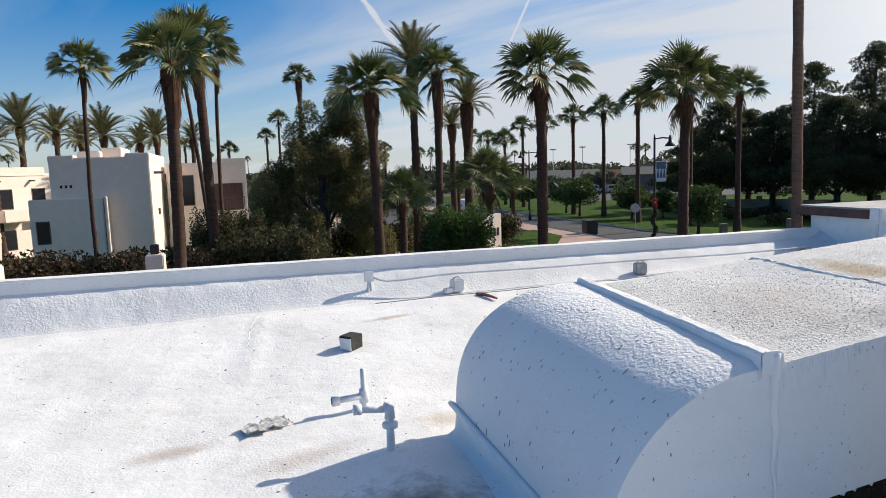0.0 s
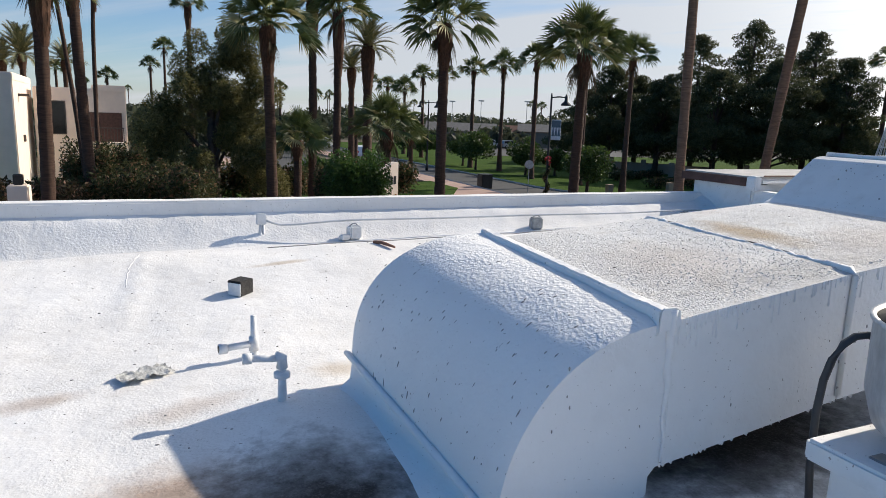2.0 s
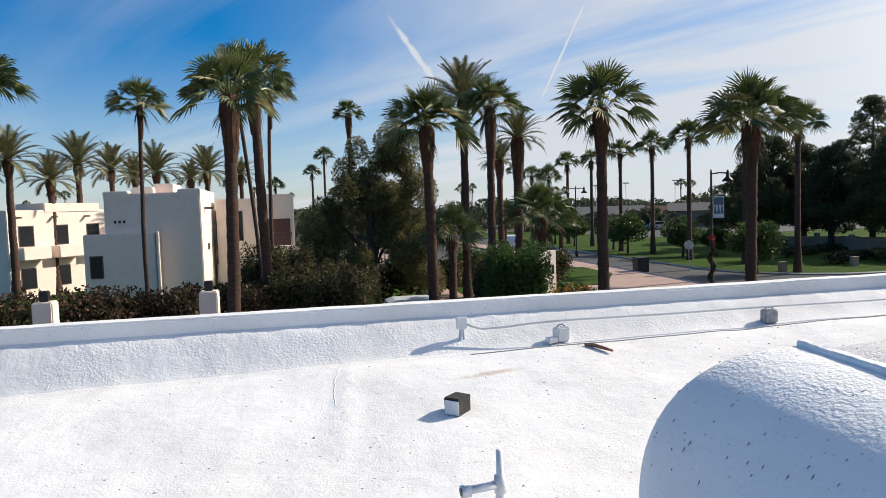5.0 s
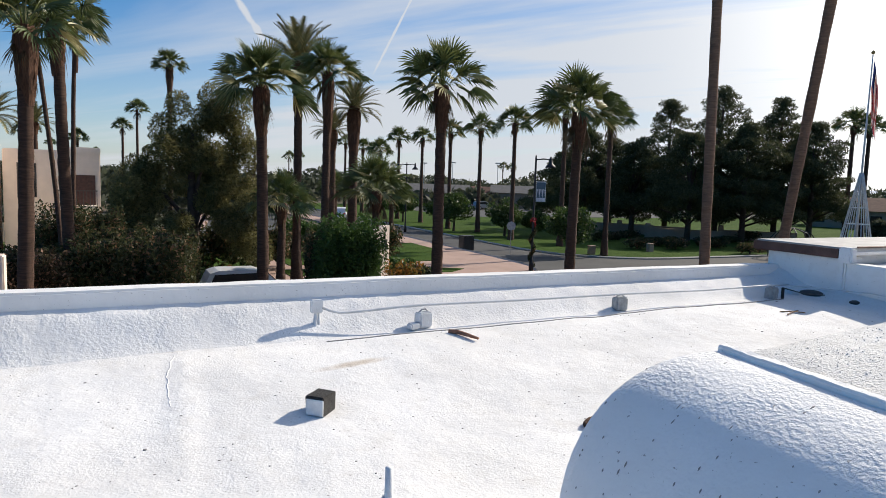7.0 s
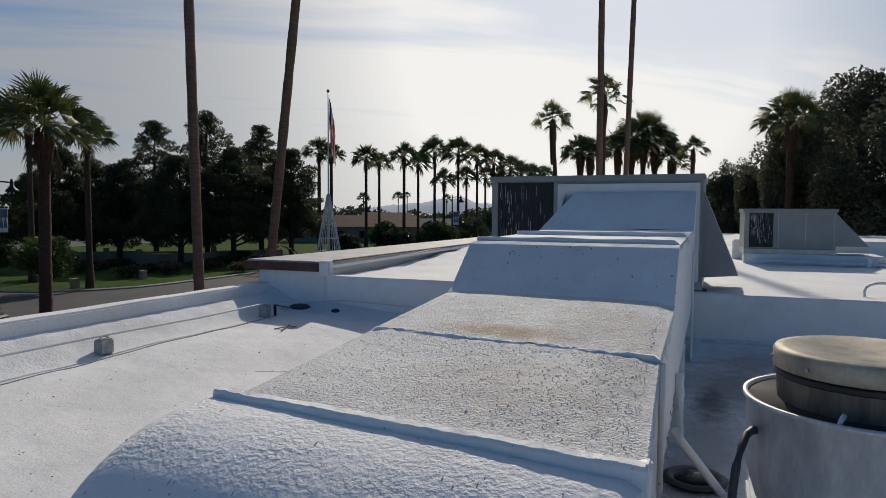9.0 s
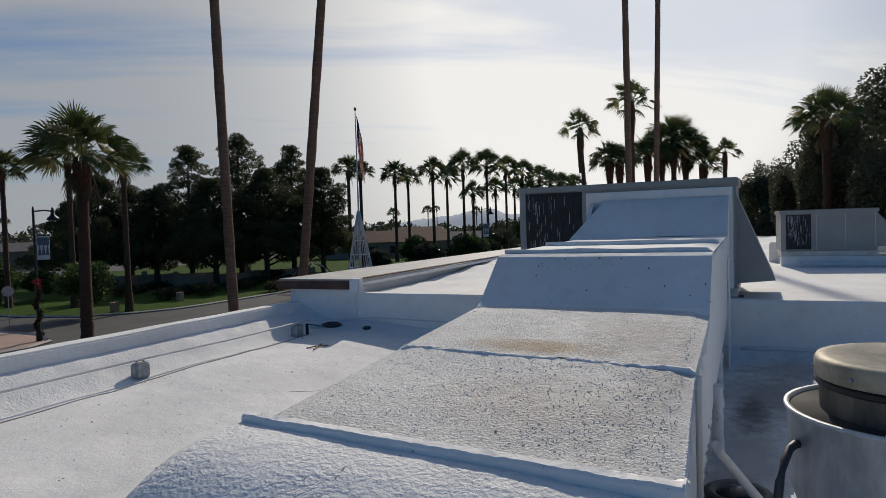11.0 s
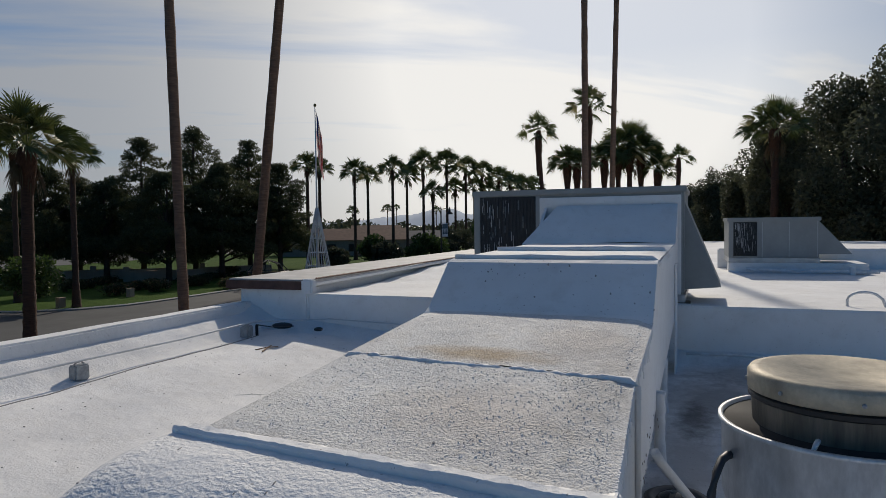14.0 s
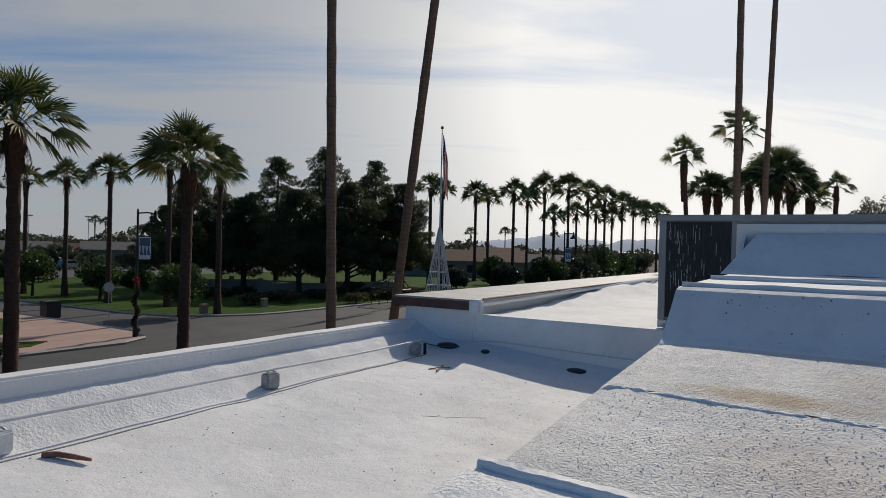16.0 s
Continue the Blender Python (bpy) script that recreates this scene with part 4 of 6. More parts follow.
foam = thing("foam_block", pose(1.02, 4.60, roof_z(1.02, 4.60) - 0.004, 0, 0, 46), "loose foam block, white one side and charred black", "block")
bm = box((-0.075, -0.06, 0), (0.075, 0.06, 0.115), 0.006)
for v in bm.verts:
    v.co += 0.008 * noise.noise_vector(v.co * 30)
part("block", bm, M_darkblock, foam)
part("white_face", box((-0.084, -0.058, 0.004), (-0.074, 0.052, 0.098), 0.003), M_pipe, foam, "white painted face")
stick = mesh_ob("palm_stem_piece", tube([(-0.16, 0.0, 0.0), (-0.08, 0.006, 0.012), (0.03, 0.0, 0.008), (0.15, -0.004, 0.0)], [0.021, 0.018, 0.016, 0.010], 7), M_stick, smooth=True)
stick.matrix_basis = pose(2.5, 5.6, roof_z(2.5, 5.6) + 0.012, 0, 0, -68)
tagged(stick, "dry brown palm stem lying on the roof", "stick")
twig = thing("dry_twig", pose(6.06, 5.27, roof_z(6.06, 5.27) + 0.006), "small dry forked twig on the roof", "twig")
part("stem", tube([(-0.14, -0.05, 0), (0, 0, 0.008), (0.16, 0.06, 0)], 0.008, 5), M_wood, twig)
part("fork", tube([(-0.10, 0.07, 0), (0.0, 0.0, 0.012), (0.12, -0.05, 0)], 0.006, 5), M_wood, twig)
curl = mesh_ob("dead_palm_boot", lathe([(0.0, 0.0), (0.05, 0.01), (0.06, 0.05), (0.045, 0.075), (0.0, 0.08)], 10), M_boot, smooth=True)
curl.matrix_basis = pose(2.42, 3.87, roof_z(2.42, 3.87) - 0.004, 0, 0, 30) @ Matrix.Diagonal((1.5, 0.6, 0.5, 1))
tagged(curl, "curled brown dead palm leaf base", "leaf")
bm = bmesh.new()
bmesh.ops.create_grid(bm, x_segments=22, y_segments=10, size=0.5)
for v in bm.verts:
    p = v.co.copy()
    v.co = Vector((p.x * 0.27, p.y * 0.15 + 0.03 * noise.noise((p.x * 5, 0, 0)), 0.012 + 0.030 * abs(noise.noise((p.x * 9, p.y * 9, 1))) + 0.012 * noise.noise((p.x * 22, p.y * 20, 2))))
rag = mesh_ob("crumpled_rag", bm, M_rag, smooth=True)
rag.matrix_basis = pose(0.35, 3.22, roof_z(0.35, 3.22) + 0.004, 0, 0, 24)
tagged(rag, "crumpled grey rag lying on the roof", "rag")
bm = bmesh.new()
bmesh.ops.create_icosphere(bm, subdivisions=2, radius=0.07)
for v in bm.verts:
    v.co *= 1 + 0.4 * noise.noise(v.co * 12)
clod = mesh_ob("foam_lump", bm, M_pipe, smooth=True)
clod.matrix_basis = pose(4.55, 3.05, roof_z(4.55, 3.05) + 0.03)
tagged(clod, "small lump of white foam beside the duct", "foam lump")
for y, w, h in ((5.78, 0.14, 0.07), (5.28, 0.055, 0.04), (4.20, 0.11, 0.045)):
    bm = lathe([(0.0, 0.0), (1.0, 0.0), (1.0, 0.5), (0.8, 0.9), (0.0, 1.0)], 16)
    sc = mesh_ob("scupper_opening", bm, M_black, smooth=True)
    sc.matrix_basis = Matrix.Translation((7.06, y, roof_z(7.06, y) - 0.004)) @ Euler((0, radians(-22), 0)).to_matrix().to_4x4() @ Matrix.Diagonal((h, w, 0.02, 1))
    tagged(sc, "dark drain opening at the foot of the step wall", "drain")
plate = mesh_ob("drain_plate", box((-0.05, -0.06, 0), (0.05, 0.06, 0.03), 0.008), M_pipe)
plate.matrix_basis = pose(6.97, 5.93, roof_z(6.97, 5.93) - 0.002, 0, 0, 20)
tagged(plate, "loose white plate beside the drain", "plate")
clamp = thing("dark_cable_clamp", pose(6.60, 5.80, roof_z(6.6, 5.8)), "black cable clamp with a loose lead", "clamp")
part("clamp", box((-0.012, -0.015, 0.0), (0.016, 0.015, 0.13), 0.006), M_black, clamp)
part("lead", tube([(0.02, 0, 0.12), (0.15, -0.1, 0.08), (0.4, -0.22, 0.06)], 0.007, 5), M_rubber, clamp)
# grit and leaf crumbs scattered on the coating
r = random.Random(8)
bm = bmesh.new()
for i in range(520):
    x, y = r.uniform(-1.5, 7.0), r.uniform(2.3, 5.9)
    s = r.uniform(0.002, 0.0055) * (1.7 if r.random() < 0.06 else 1)
    bmesh.ops.create_icosphere(bm, subdivisions=1, radius=s, matrix=Matrix.Translation((x, y, roof_z(x, y) + s * 0.3)) @ Matrix.Diagonal((r.uniform(0.8, 2), 1, 0.6, 1)))
tagged(mesh_ob("grit", bm, M_seam), "dark grit and leaf crumbs on the roof", "grit", kind="stuff")


# ---- outside: the ground ----
def patch(name, outline, z, mat, label, category, thick=0.06):
    ob = mesh_ob(name, prism(outline, "z", z - thick, z), mat)
    return tagged(ob, label, category, kind="structure")


G = GROUND
tagged(sheet("ground", steps(-1500, 1500, 100), steps(-1500, 1500, 100), lambda x, y: G - 0.06, M_ground), "dry desert ground reaching the horizon", "ground", kind="structure")
patch("road_street", [(-160, 27), (170, 27), (170, 41.5), (41, 41.5), (38.5, 41.8), (35.5, 43.2), (33, 46), (32, 50), (31.4, 160), (26.2, 160), (26.4, 44), (26, 39.5), (24.8, 37), (23, 36), (-160, 36)], G + 0.0, M_asphalt, "worn asphalt street with a side road", "road")
patch("lawn", [(41, 41.8), (170, 41.8), (170, 140), (31.9, 140), (32.3, 50.2), (33.3, 46.3), (35.7, 43.5), (38.6, 42.1)], G + 0.11, M_lawn, "green park lawn crossed by long palm shadows", "lawn", 0.16)
bm = tube([(170, 41.65, G + 0.06), (41, 41.65, G + 0.06), (38.5, 41.95, G + 0.06), (35.6, 43.35, G + 0.06), (33.1, 46.1, G + 0.06), (32.1, 50.1, G + 0.06), (31.6, 140, G + 0.06)], 0.11, 4)
tagged(mesh_ob("kerb_lawn", bm, M_kerb), "pale concrete kerb round the lawn", "kerb", kind="structure")
patch("pavement_corner", [(8, 36.1), (23, 36.1), (24.7, 37.2), (25.8, 39.6), (26.1, 44), (26.1, 130), (23.6, 130), (23.6, 52), (20, 46.5), (8, 46.5)], G + 0.12, M_walk, "pinkish concrete pavement at the corner", "pavement", 0.18)
bm = tube([(-40, 36.05, G + 0.07), (23, 36.05, G + 0.07), (24.9, 37.05, G + 0.07), (26.0, 39.6, G + 0.07), (26.3, 44, G + 0.07), (26.2, 130, G + 0.07)], 0.11, 4)
tagged(mesh_ob("kerb_corner", bm, M_kerb), "pale concrete kerb at the street corner", "kerb", kind="structure")
for nm, o in (("lawn_strip", [(9, 38.5), (19, 38.0), (20.5, 39.2), (18, 40.6), (9, 41)]), ("lawn_verge", [(10, 43), (20.5, 43.6), (24.0, 50), (24.0, 56), (10, 50)]), ("lawn_left", [(-40, 36.3), (7.9, 36.3), (7.9, 60), (-40, 60)])):
    patch(nm, o, G + 0.16, M_lawn, "patchy green grass verge", "lawn", 0.1)
patch("road_drive", [(2, 50), (6.5, 50), (12.5, 64), (17, 74), (21, 96), (22, 130), (15, 130), (13, 103), (9, 76), (4, 60)], G + 0.17, M_asphalt, "curving asphalt hotel drive", "road", 0.05)
patch("pavement_drive", [(0.5, 50), (2, 50), (4, 60), (9, 76), (13, 103), (11.5, 103), (7.5, 77), (2.5, 61)], G + 0.19, M_walk, "pinkish path beside the drive", "pavement", 0.1)
patch("road_parking", [(50, 96), (150, 96), (150, 130), (50, 130)], G + 0.13, M_asphalt, "pale asphalt parking lot behind the lawn", "road", 0.02)


def spot(station, az, d):
    ex, ey = ((0.415, -0.627), (0.264, 1.116))[station == "b"]
    az += 0.5
    return ex + d * math.cos(radians(az)), ey + d * math.sin(radians(az))


# ---- plants ----
def fan_crown(seed, leaves=46, skirt=3):
    """A Washington palm's head, about one metre in radius: pleated fan blades on bare stalks, split into long fingers whose tips hang; dead ones droop below."""
    r = random.Random(seed)
    verts, faces = [], []
    dead_from = None
    for i in range(leaves + skirt):
        if i == leaves:
            dead_from = len(faces)
        dead = i >= leaves
        az = i * 2.39996 + r.uniform(-0.4, 0.4)
        k = min(1.0, i / leaves)
        el = radians(r.uniform(-78, -50)) if dead else radians(86 - 92 * k ** 0.9 + r.uniform(-9, 9))
        out = Vector((math.cos(az) * math.cos(el), math.sin(az) * math.cos(el), math.sin(el)))
        side = Vector((-math.sin(az), math.cos(az), 0))
        stalk = r.uniform(0.40, 0.66) * (0.35 if dead else 1)
        hub = out * stalk - Vector((0, 0, 0.05 * math.cos(el)))
        b = len(verts)
        verts += [side * 0.016, side * -0.016, hub - side * 0.008, hub + side * 0.008]
        faces.append((b, b + 1, b + 2, b + 3))
        # the blade nods forward from its stalk and turns about it
        nod = el - radians(r.uniform(4, 26) * (0.4 + 0.6 * math.cos(el)))
        ahead = Vector((math.cos(az) * math.cos(nod), math.sin(az) * math.cos(nod), math.sin(nod)))
        up = ahead.cross(side)
        up = up if up.z > 0 else -up
        twist = r.uniform(-0.95, 0.95)
        across = side * math.cos(twist) + up * math.sin(twist)
        lift = up * math.cos(twist) - side * math.sin(twist)
        blade = r.uniform(0.40, 0.54) * (0.7 if dead else 1)
        cup = r.uniform(0.05, 0.35)
        hang = (0.06 + 0.13 * k) * r.uniform(0.6, 1.3) * (1.6 if dead else 1)
        n, wide = 15, radians(r.uniform(62, 82) * (0.55 if dead else 1))

        def at(a, q, raise_by=0.0):
            d = (ahead * math.cos(a) + across * math.sin(a) + lift * cup * abs(math.sin(a))).normalized()
            reach = blade * (0.70 + 0.30 * math.cos(a)) * q
            return hub + d * reach + lift * raise_by - Vector((0, 0, hang * q * q * q))

        b = len(verts)
        verts.append(hub)
        step = 2 * wide / n
        split = r.uniform(0.30, 0.42)
        for j in range(n + 1):
            verts.append(at(-wide + step * j, split, -0.012))
        for j in range(n):
            a = -wide + step * (j + 0.5) + r.uniform(-0.02, 0.02)
            long = r.uniform(0.88, 1.1)
            c = len(verts)
            verts += [at(a, split, 0.012), at(a - step * 0.20, 0.72 * long, -0.004), at(a + step * 0.20, 0.72 * long, -0.004), at(a + r.uniform(-0.05, 0.05), long)]
            le, ri = b + 1 + j, b + 2 + j
            faces += [(b, le, c), (b, c, ri), (le, c + 1, c), (c, c + 2, ri), (c, c + 1, c + 3), (c, c + 3, c + 2)]
    me = bpy.data.meshes.new("crown")
    me.from_pydata([tuple(v) for v in verts], [], faces)
    me.materials.append(M_palm)
    me.materials.append(M_dead)
    idx = [0] * len(faces)
    for i in range(dead_from or len(faces), len(faces)):
        idx[i] = 1
    me.polygons.foreach_set("material_index", idx)
    return me


def feather_crown(seed, leaves=46):
    """A date palm's head, about one metre in radius: arching feather leaves."""
    r = random.Random(seed)
    verts, faces = [], []
    for i in range(leaves):
        az = i * 2.39996 + r.uniform(-0.25, 0.25)
        k = i / leaves
        el = radians(84 - 88 * k + r.uniform(-8, 8))
        ln = r.uniform(0.9, 1.15)
        pts = []
        p, e = Vector((0, 0, 0)), el
        for s in range(9):
            pts.append(p.copy())
            p = p + Vector((math.cos(az) * math.cos(e), math.sin(az) * math.cos(e), math.sin(e))) * ln / 8
            e -= radians(4.5 + 4 * k) * (0.6 + s * 0.12)
        side = Vector((-math.sin(az), math.cos(az), 0))
        for s in range(1, 9):
            d = (pts[s] - pts[s - 1]).normalized()
            up = side.cross(d)
            for t in range(4):
                q = pts[s - 1].lerp(pts[s], t / 4)
                for sg in (-1, 1):
                    reach = 0.20 * math.sin(math.pi * min(1, (s + t / 4) / 9.6)) + 0.03
                    end = q + (side * sg * 0.62 + d * 0.8 + up * (0.25 if up.z > 0 else -0.25)) * reach - Vector((0, 0, 0.02))
                    b = len(verts)
                    verts += [q - d * 0.012, q + d * 0.026, end]
                    faces.append((b, b + 1, b + 2))
            b = len(verts)
            verts += [pts[s - 1] - side * 0.006, pts[s - 1] + side * 0.006, pts[s] + side * 0.005, pts[s] - side * 0.005]
            faces.append((b, b + 1, b + 2, b + 3))
    me = bpy.data.meshes.new("crown")
    me.from_pydata([tuple(v) for v in verts], [], faces)
    me.materials.append(M_date)
    return me


def boot_head(seed):
    """The rough collar of cut leaf bases under a crown, one unit long and wide."""
    r = random.Random(seed)
    bm = lathe([(0.55, -1.0), (0.75, -0.7), (0.95, -0.35), (1.0, -0.1), (0.7, 0.08), (0.0, 0.1)], 10)
    for i in range(70):
        a, z = r.uniform(0, 6.283), r.uniform(-1.0, 0.0)
        rad = 0.6 + 0.45 * (z + 1) ** 0.7
        d = Vector((math.cos(a), math.sin(a), 0))
        s = Vector((-math.sin(a), math.cos(a), 0)) * 0.12
        p = d * rad * 0.85 + Vector((0, 0, z))
        v = [bm.verts.new(p - s), bm.verts.new(p + s), bm.verts.new(p + d * 0.35 + Vector((0, 0, 0.22)))]
        bm.faces.new(v)
    me = bpy.data.meshes.new("boots")
    bm.to_mesh(me)
    bm.free()
    me.materials.append(M_boot)
    return me


FAN = [fan_crown(s) for s in (1, 2, 3, 4)]
SPARSE = [fan_crown(s, 26, 3) for s in (11, 12)]
DATE = [feather_crown(s) for s in (1, 2, 3)]
BOOT = [boot_head(s) for s in (1, 2)]
prng = random.Random(21)


def palm(x, y, top, r, crown, trunk, label, lean=(0, 0), group="palms", boot=1.5, mat=None, bend=0.0, base=G):
    """A palm whose leaves spring from the height top; lean is the offset of its foot from below the crown."""
    p = thing("palm_tree", pose(x + lean[0], y + lean[1], base), label, "palm tree", group)
    h = top - base
    n = 60 if trunk > 0.1 else 16
    pts, rad = [], []
    sway = prng.uniform(0, 50)
    for i in range(n + 1):
        k = i / n
        b = bend * math.sin(math.pi * k)
        wob = 0.10 * trunk * noise.noise((k * 9, sway, 0)) + 0.04 * noise.noise((k * 2.2, sway, 3)) * math.sin(math.pi * k)
        pts.append((-lean[0] * k + b + wob, -lean[1] * k - b * 0.5 + 0.6 * wob, h * k))
        rad.append(trunk * (1.35 - 0.45 * min(1, k * 5)) * (1.0 - 0.22 * k) * (1 + 0.05 * math.sin(i * 2.1) + 0.07 * noise.noise((k * 31, sway, 7))))
    part("trunk", tube(pts, rad, 12), mat or M_bark, p, smooth=True)
    tip = Matrix.Translation((-lean[0], -lean[1], h))
    if boot:
        share("leaf_base_collar", BOOT[prng.randrange(2)], p, tip @ Matrix.Diagonal((trunk * 1.25, trunk * 1.25, boot, 1)))
    share("crown", crown, p, tip @ Euler((0, 0, prng.uniform(0, 6.28))).to_matrix().to_4x4() @ Matrix.Diagonal((r, r, r * 1.0, 1)))
    return p


def palm_at(station, az, slope, d, rpx, kind="fan", trunk=0.2, lean=(0, 0), **kw):
    x, y = spot(station, az, d)
    r = rpx / 1197 * d
    crown = {"fan": FAN, "sparse": SPARSE, "date": DATE}[kind][prng.randrange({"fan": 4, "sparse": 2, "date": 3}[kind])]
    label = {"fan": "tall fan palm with a full green crown", "sparse": "slender fan palm with a thin crown", "date": "date palm with arching feathery leaves"}[kind]
    return palm(x, y, 1.245 + (slope + (0.0035 if station == "a" else 0.001) + (0.010 if d < 35 else 0.0)) * d, r * 0.97, crown, trunk, label, lean, **kw)


# big palms across the street
palm_at("a", 95.85, 0.138, 18, 92, trunk=0.19, lean=(-0.19, 0))
palm_at("a", 93.85, 0.160, 22.3, 84, trunk=0.19, lean=(0.28, 0))
palm_at("a", 80.25, 0.098, 23.3, 88, trunk=0.22, lean=(0.1, 0))
palm_at("a", 74.7, 0.122, 31, 68, trunk=0.22, lean=(-0.1, 0), boot=2.6)
palm_at("a", 66.15, 0.112, 24.6, 94, trunk=0.235, lean=(0, 0))
palm_at("a", 54.75, 0.082, 28.6, 90, trunk=0.255, lean=(-0.15, 0))
palm_at("a", 76.75, 0.148, 37, 78, "date", trunk=0.27, boot=2.6)
palm_at("a", 72.3, 0.090, 38.5, 56, "date", trunk=0.32, boot=2.5)
palm_at("a", 73.6, 0.060, 52, 42, "date", trunk=0.30)
palm_at("a", 92.45, 0.150, 31, 48, "sparse", trunk=0.10, lean=(-0.1, 0), bend=-0.12)
palm_at("a", 95.15, 0.165, 25.8, 50, "sparse", trunk=0.085, lean=(0.85, 0), bend=0.1)
palm_at("a", 101.9, 0.140, 36, 52, trunk=0.125, lean=(-0.1, 0), bend=-0.1)
palm_at("a", 86.1, 0.132, 41, 30, trunk=0.16)
for az, sl, rp in ((88.9, 0.052, 17), (87.9, 0.075, 20), (91.9, 0.035, 17), (79.3, 0.03, 15), (95.2, 0.04, 17)):
    palm_at("a", az, sl, 105, rp, trunk=0.22, boot=0)
# date palms round the hotel
for az, sl, rp, d in ((106.2, 0.065, 56, 62), (104.0, 0.058, 48, 70), (100.9, 0.055, 52, 66), (97.2, 0.055, 50, 64), (108.0, 0.045, 48, 60), (98.4, 0.045, 36, 72), (102.4, 0.05, 40, 74), (94.6, 0.05, 34, 80), (110.5, 0.07, 56, 56), (113, 0.06, 56, 60)):
    palm_at("a", az, sl, d, rp, "date", trunk=0.30, boot=1.2)
palm_at("a", 112.0, 0.16, 40, 70, trunk=0.25)
# low palms by the sign
palm_at("a", 78.0, -0.045, 36, 62, trunk=0.26, boot=1.0)
palm_at("a", 70.6, -0.035, 33, 74, trunk=0.24, boot=1.0)
palm_at("a", 73.2, -0.02, 60, 34, trunk=0.24, boot=1.0)
palm_at("a", 68.6, -0.03, 58, 36, trunk=0.24, boot=1.0)
# the row on the lawn
for az, sl, d, rp in ((50.9, 0.086, 57.5, 46), (54.4, 0.094, 64, 52), (58.4, 0.080, 68.5, 38), (61.1, 0.071, 77, 33), (63.55, 0.064, 81, 30), (65.8, 0.055, 91, 24), (67.7, 0.054, 98, 24), (69.2, 0.035, 106, 26), (70.6, 0.038, 112, 21), (72.0, 0.045, 120, 18)):
    palm_at("a", az, sl, d, rp, trunk=0.26, boot=1.2)
# the avenue beyond the flagpole
for az, sl, d, rp in ((32.3, 0.083, 92, 33), (31.3, 0.080, 96, 28), (28.4, 0.076, 113, 32), (27.3, 0.070, 120, 26), (25.2, 0.079, 108, 32), (24.0, 0.068, 124, 28), (22.6, 0.085, 118, 36), (20.6, 0.085, 124, 36), (21.8, 0.045, 112, 27), (19.0, 0.077, 132, 32), (17.6, 0.072, 140, 29), (16.2, 0.064, 150, 28), (15.3, 0.058, 160, 26), (14.3, 0.052, 172, 28), (13.4, 0.050, 182, 26), (18.3, 0.05, 140, 26), (17.0, 0.045, 150, 26), (19.9, 0.05, 138, 26)):
    palm_at("b", az, sl, d, rp, trunk=0.30, boot=1.2)
# beyond the rooftop unit
palm_at("b", 12.7, 0.120, 24.8, 42, "sparse", trunk=0.10, lean=(0, -0.3), bend=0.10)
palm_at("b", 8.55, 0.153, 27, 50, "sparse", trunk=0.10)
for az, sl, rp in ((10.4, 0.083, 38), (9.6, 0.08, 34), (7.4, 0.085, 44), (5.4, 0.10, 56), (4.5, 0.088, 48), (3.2, 0.07, 34), (6.3, 0.095, 46)):
    palm_at("b", az, sl + 0.002, 39, rp * 1.05, trunk=0.19)
palm_at("b", 1.6, 0.085, 36, 30, "sparse", trunk=0.10, lean=(0, 0.3), bend=-0.1)
palm_at("b", -5.3, 0.118, 38, 60, trunk=0.24)


def bare_trunk(x, y, r, lean, label):
    """A tall trunk whose crown stands far above the view."""
    return palm(x, y, 17.0, 1.6, FAN[1], r, label, lean, "tall palms", mat=M_bark_light)


bare_trunk(11.585, 11.94, 0.13, (-0.02, -0.63), "very tall fan palm with a pale bare trunk")
bare_trunk(14.02, 9.25, 0.14, (0.95, 3.43), "very tall leaning fan palm with a pale trunk")
bare_trunk(23.6, 4.97, 0.135, (0.0, 0.0), "very tall slim fan palm with a bare trunk")
bare_trunk(26.8, 4.125, 0.125, (0.0, 0.54), "very tall slim fan palm with a bare trunk")


def leaf_cloud(name, blobs, count, size, mat, parent, seed, flat=0.0, slim=0.45):
    """A crown of small leaf cards set round clumps, thick at their skins, with gaps between."""
    r = np.random.default_rng(seed)
    vol = np.array([b[3] * b[4] for b in blobs])
    pick = r.choice(len(blobs), count, p=vol / vol.sum())
    B = np.array(blobs, float)[pick]
    d = r.normal(size=(count, 3))
    d /= np.linalg.norm(d, axis=1)[:, None]
    rad = 1 - 0.55 * r.random(count) ** 1.8
    c = B[:, :3] + d * B[:, 3:6] * rad[:, None]
    a = r.normal(size=(count, 3)) + d * 0.6
    a[:, 2] *= 1 - flat
    a /= np.linalg.norm(a, axis=1)[:, None]
    b = np.cross(a, r.normal(size=(count, 3)))
    b /= np.linalg.norm(b, axis=1)[:, None]
    s = size * (0.6 + 0.8 * r.random(count))[:, None]
    v = np.stack([c - a * s, c + b * s * slim, c + a * s, c - b * s * slim], 1).reshape(-1, 3)
    me = bpy.data.meshes.new(name)
    me.from_pydata(v.tolist(), [], [(4 * i, 4 * i + 1, 4 * i + 2, 4 * i + 3) for i in range(count)])
    me.materials.append(mat)
    ob = new(name, me)
    ob.parent = parent
    return ob


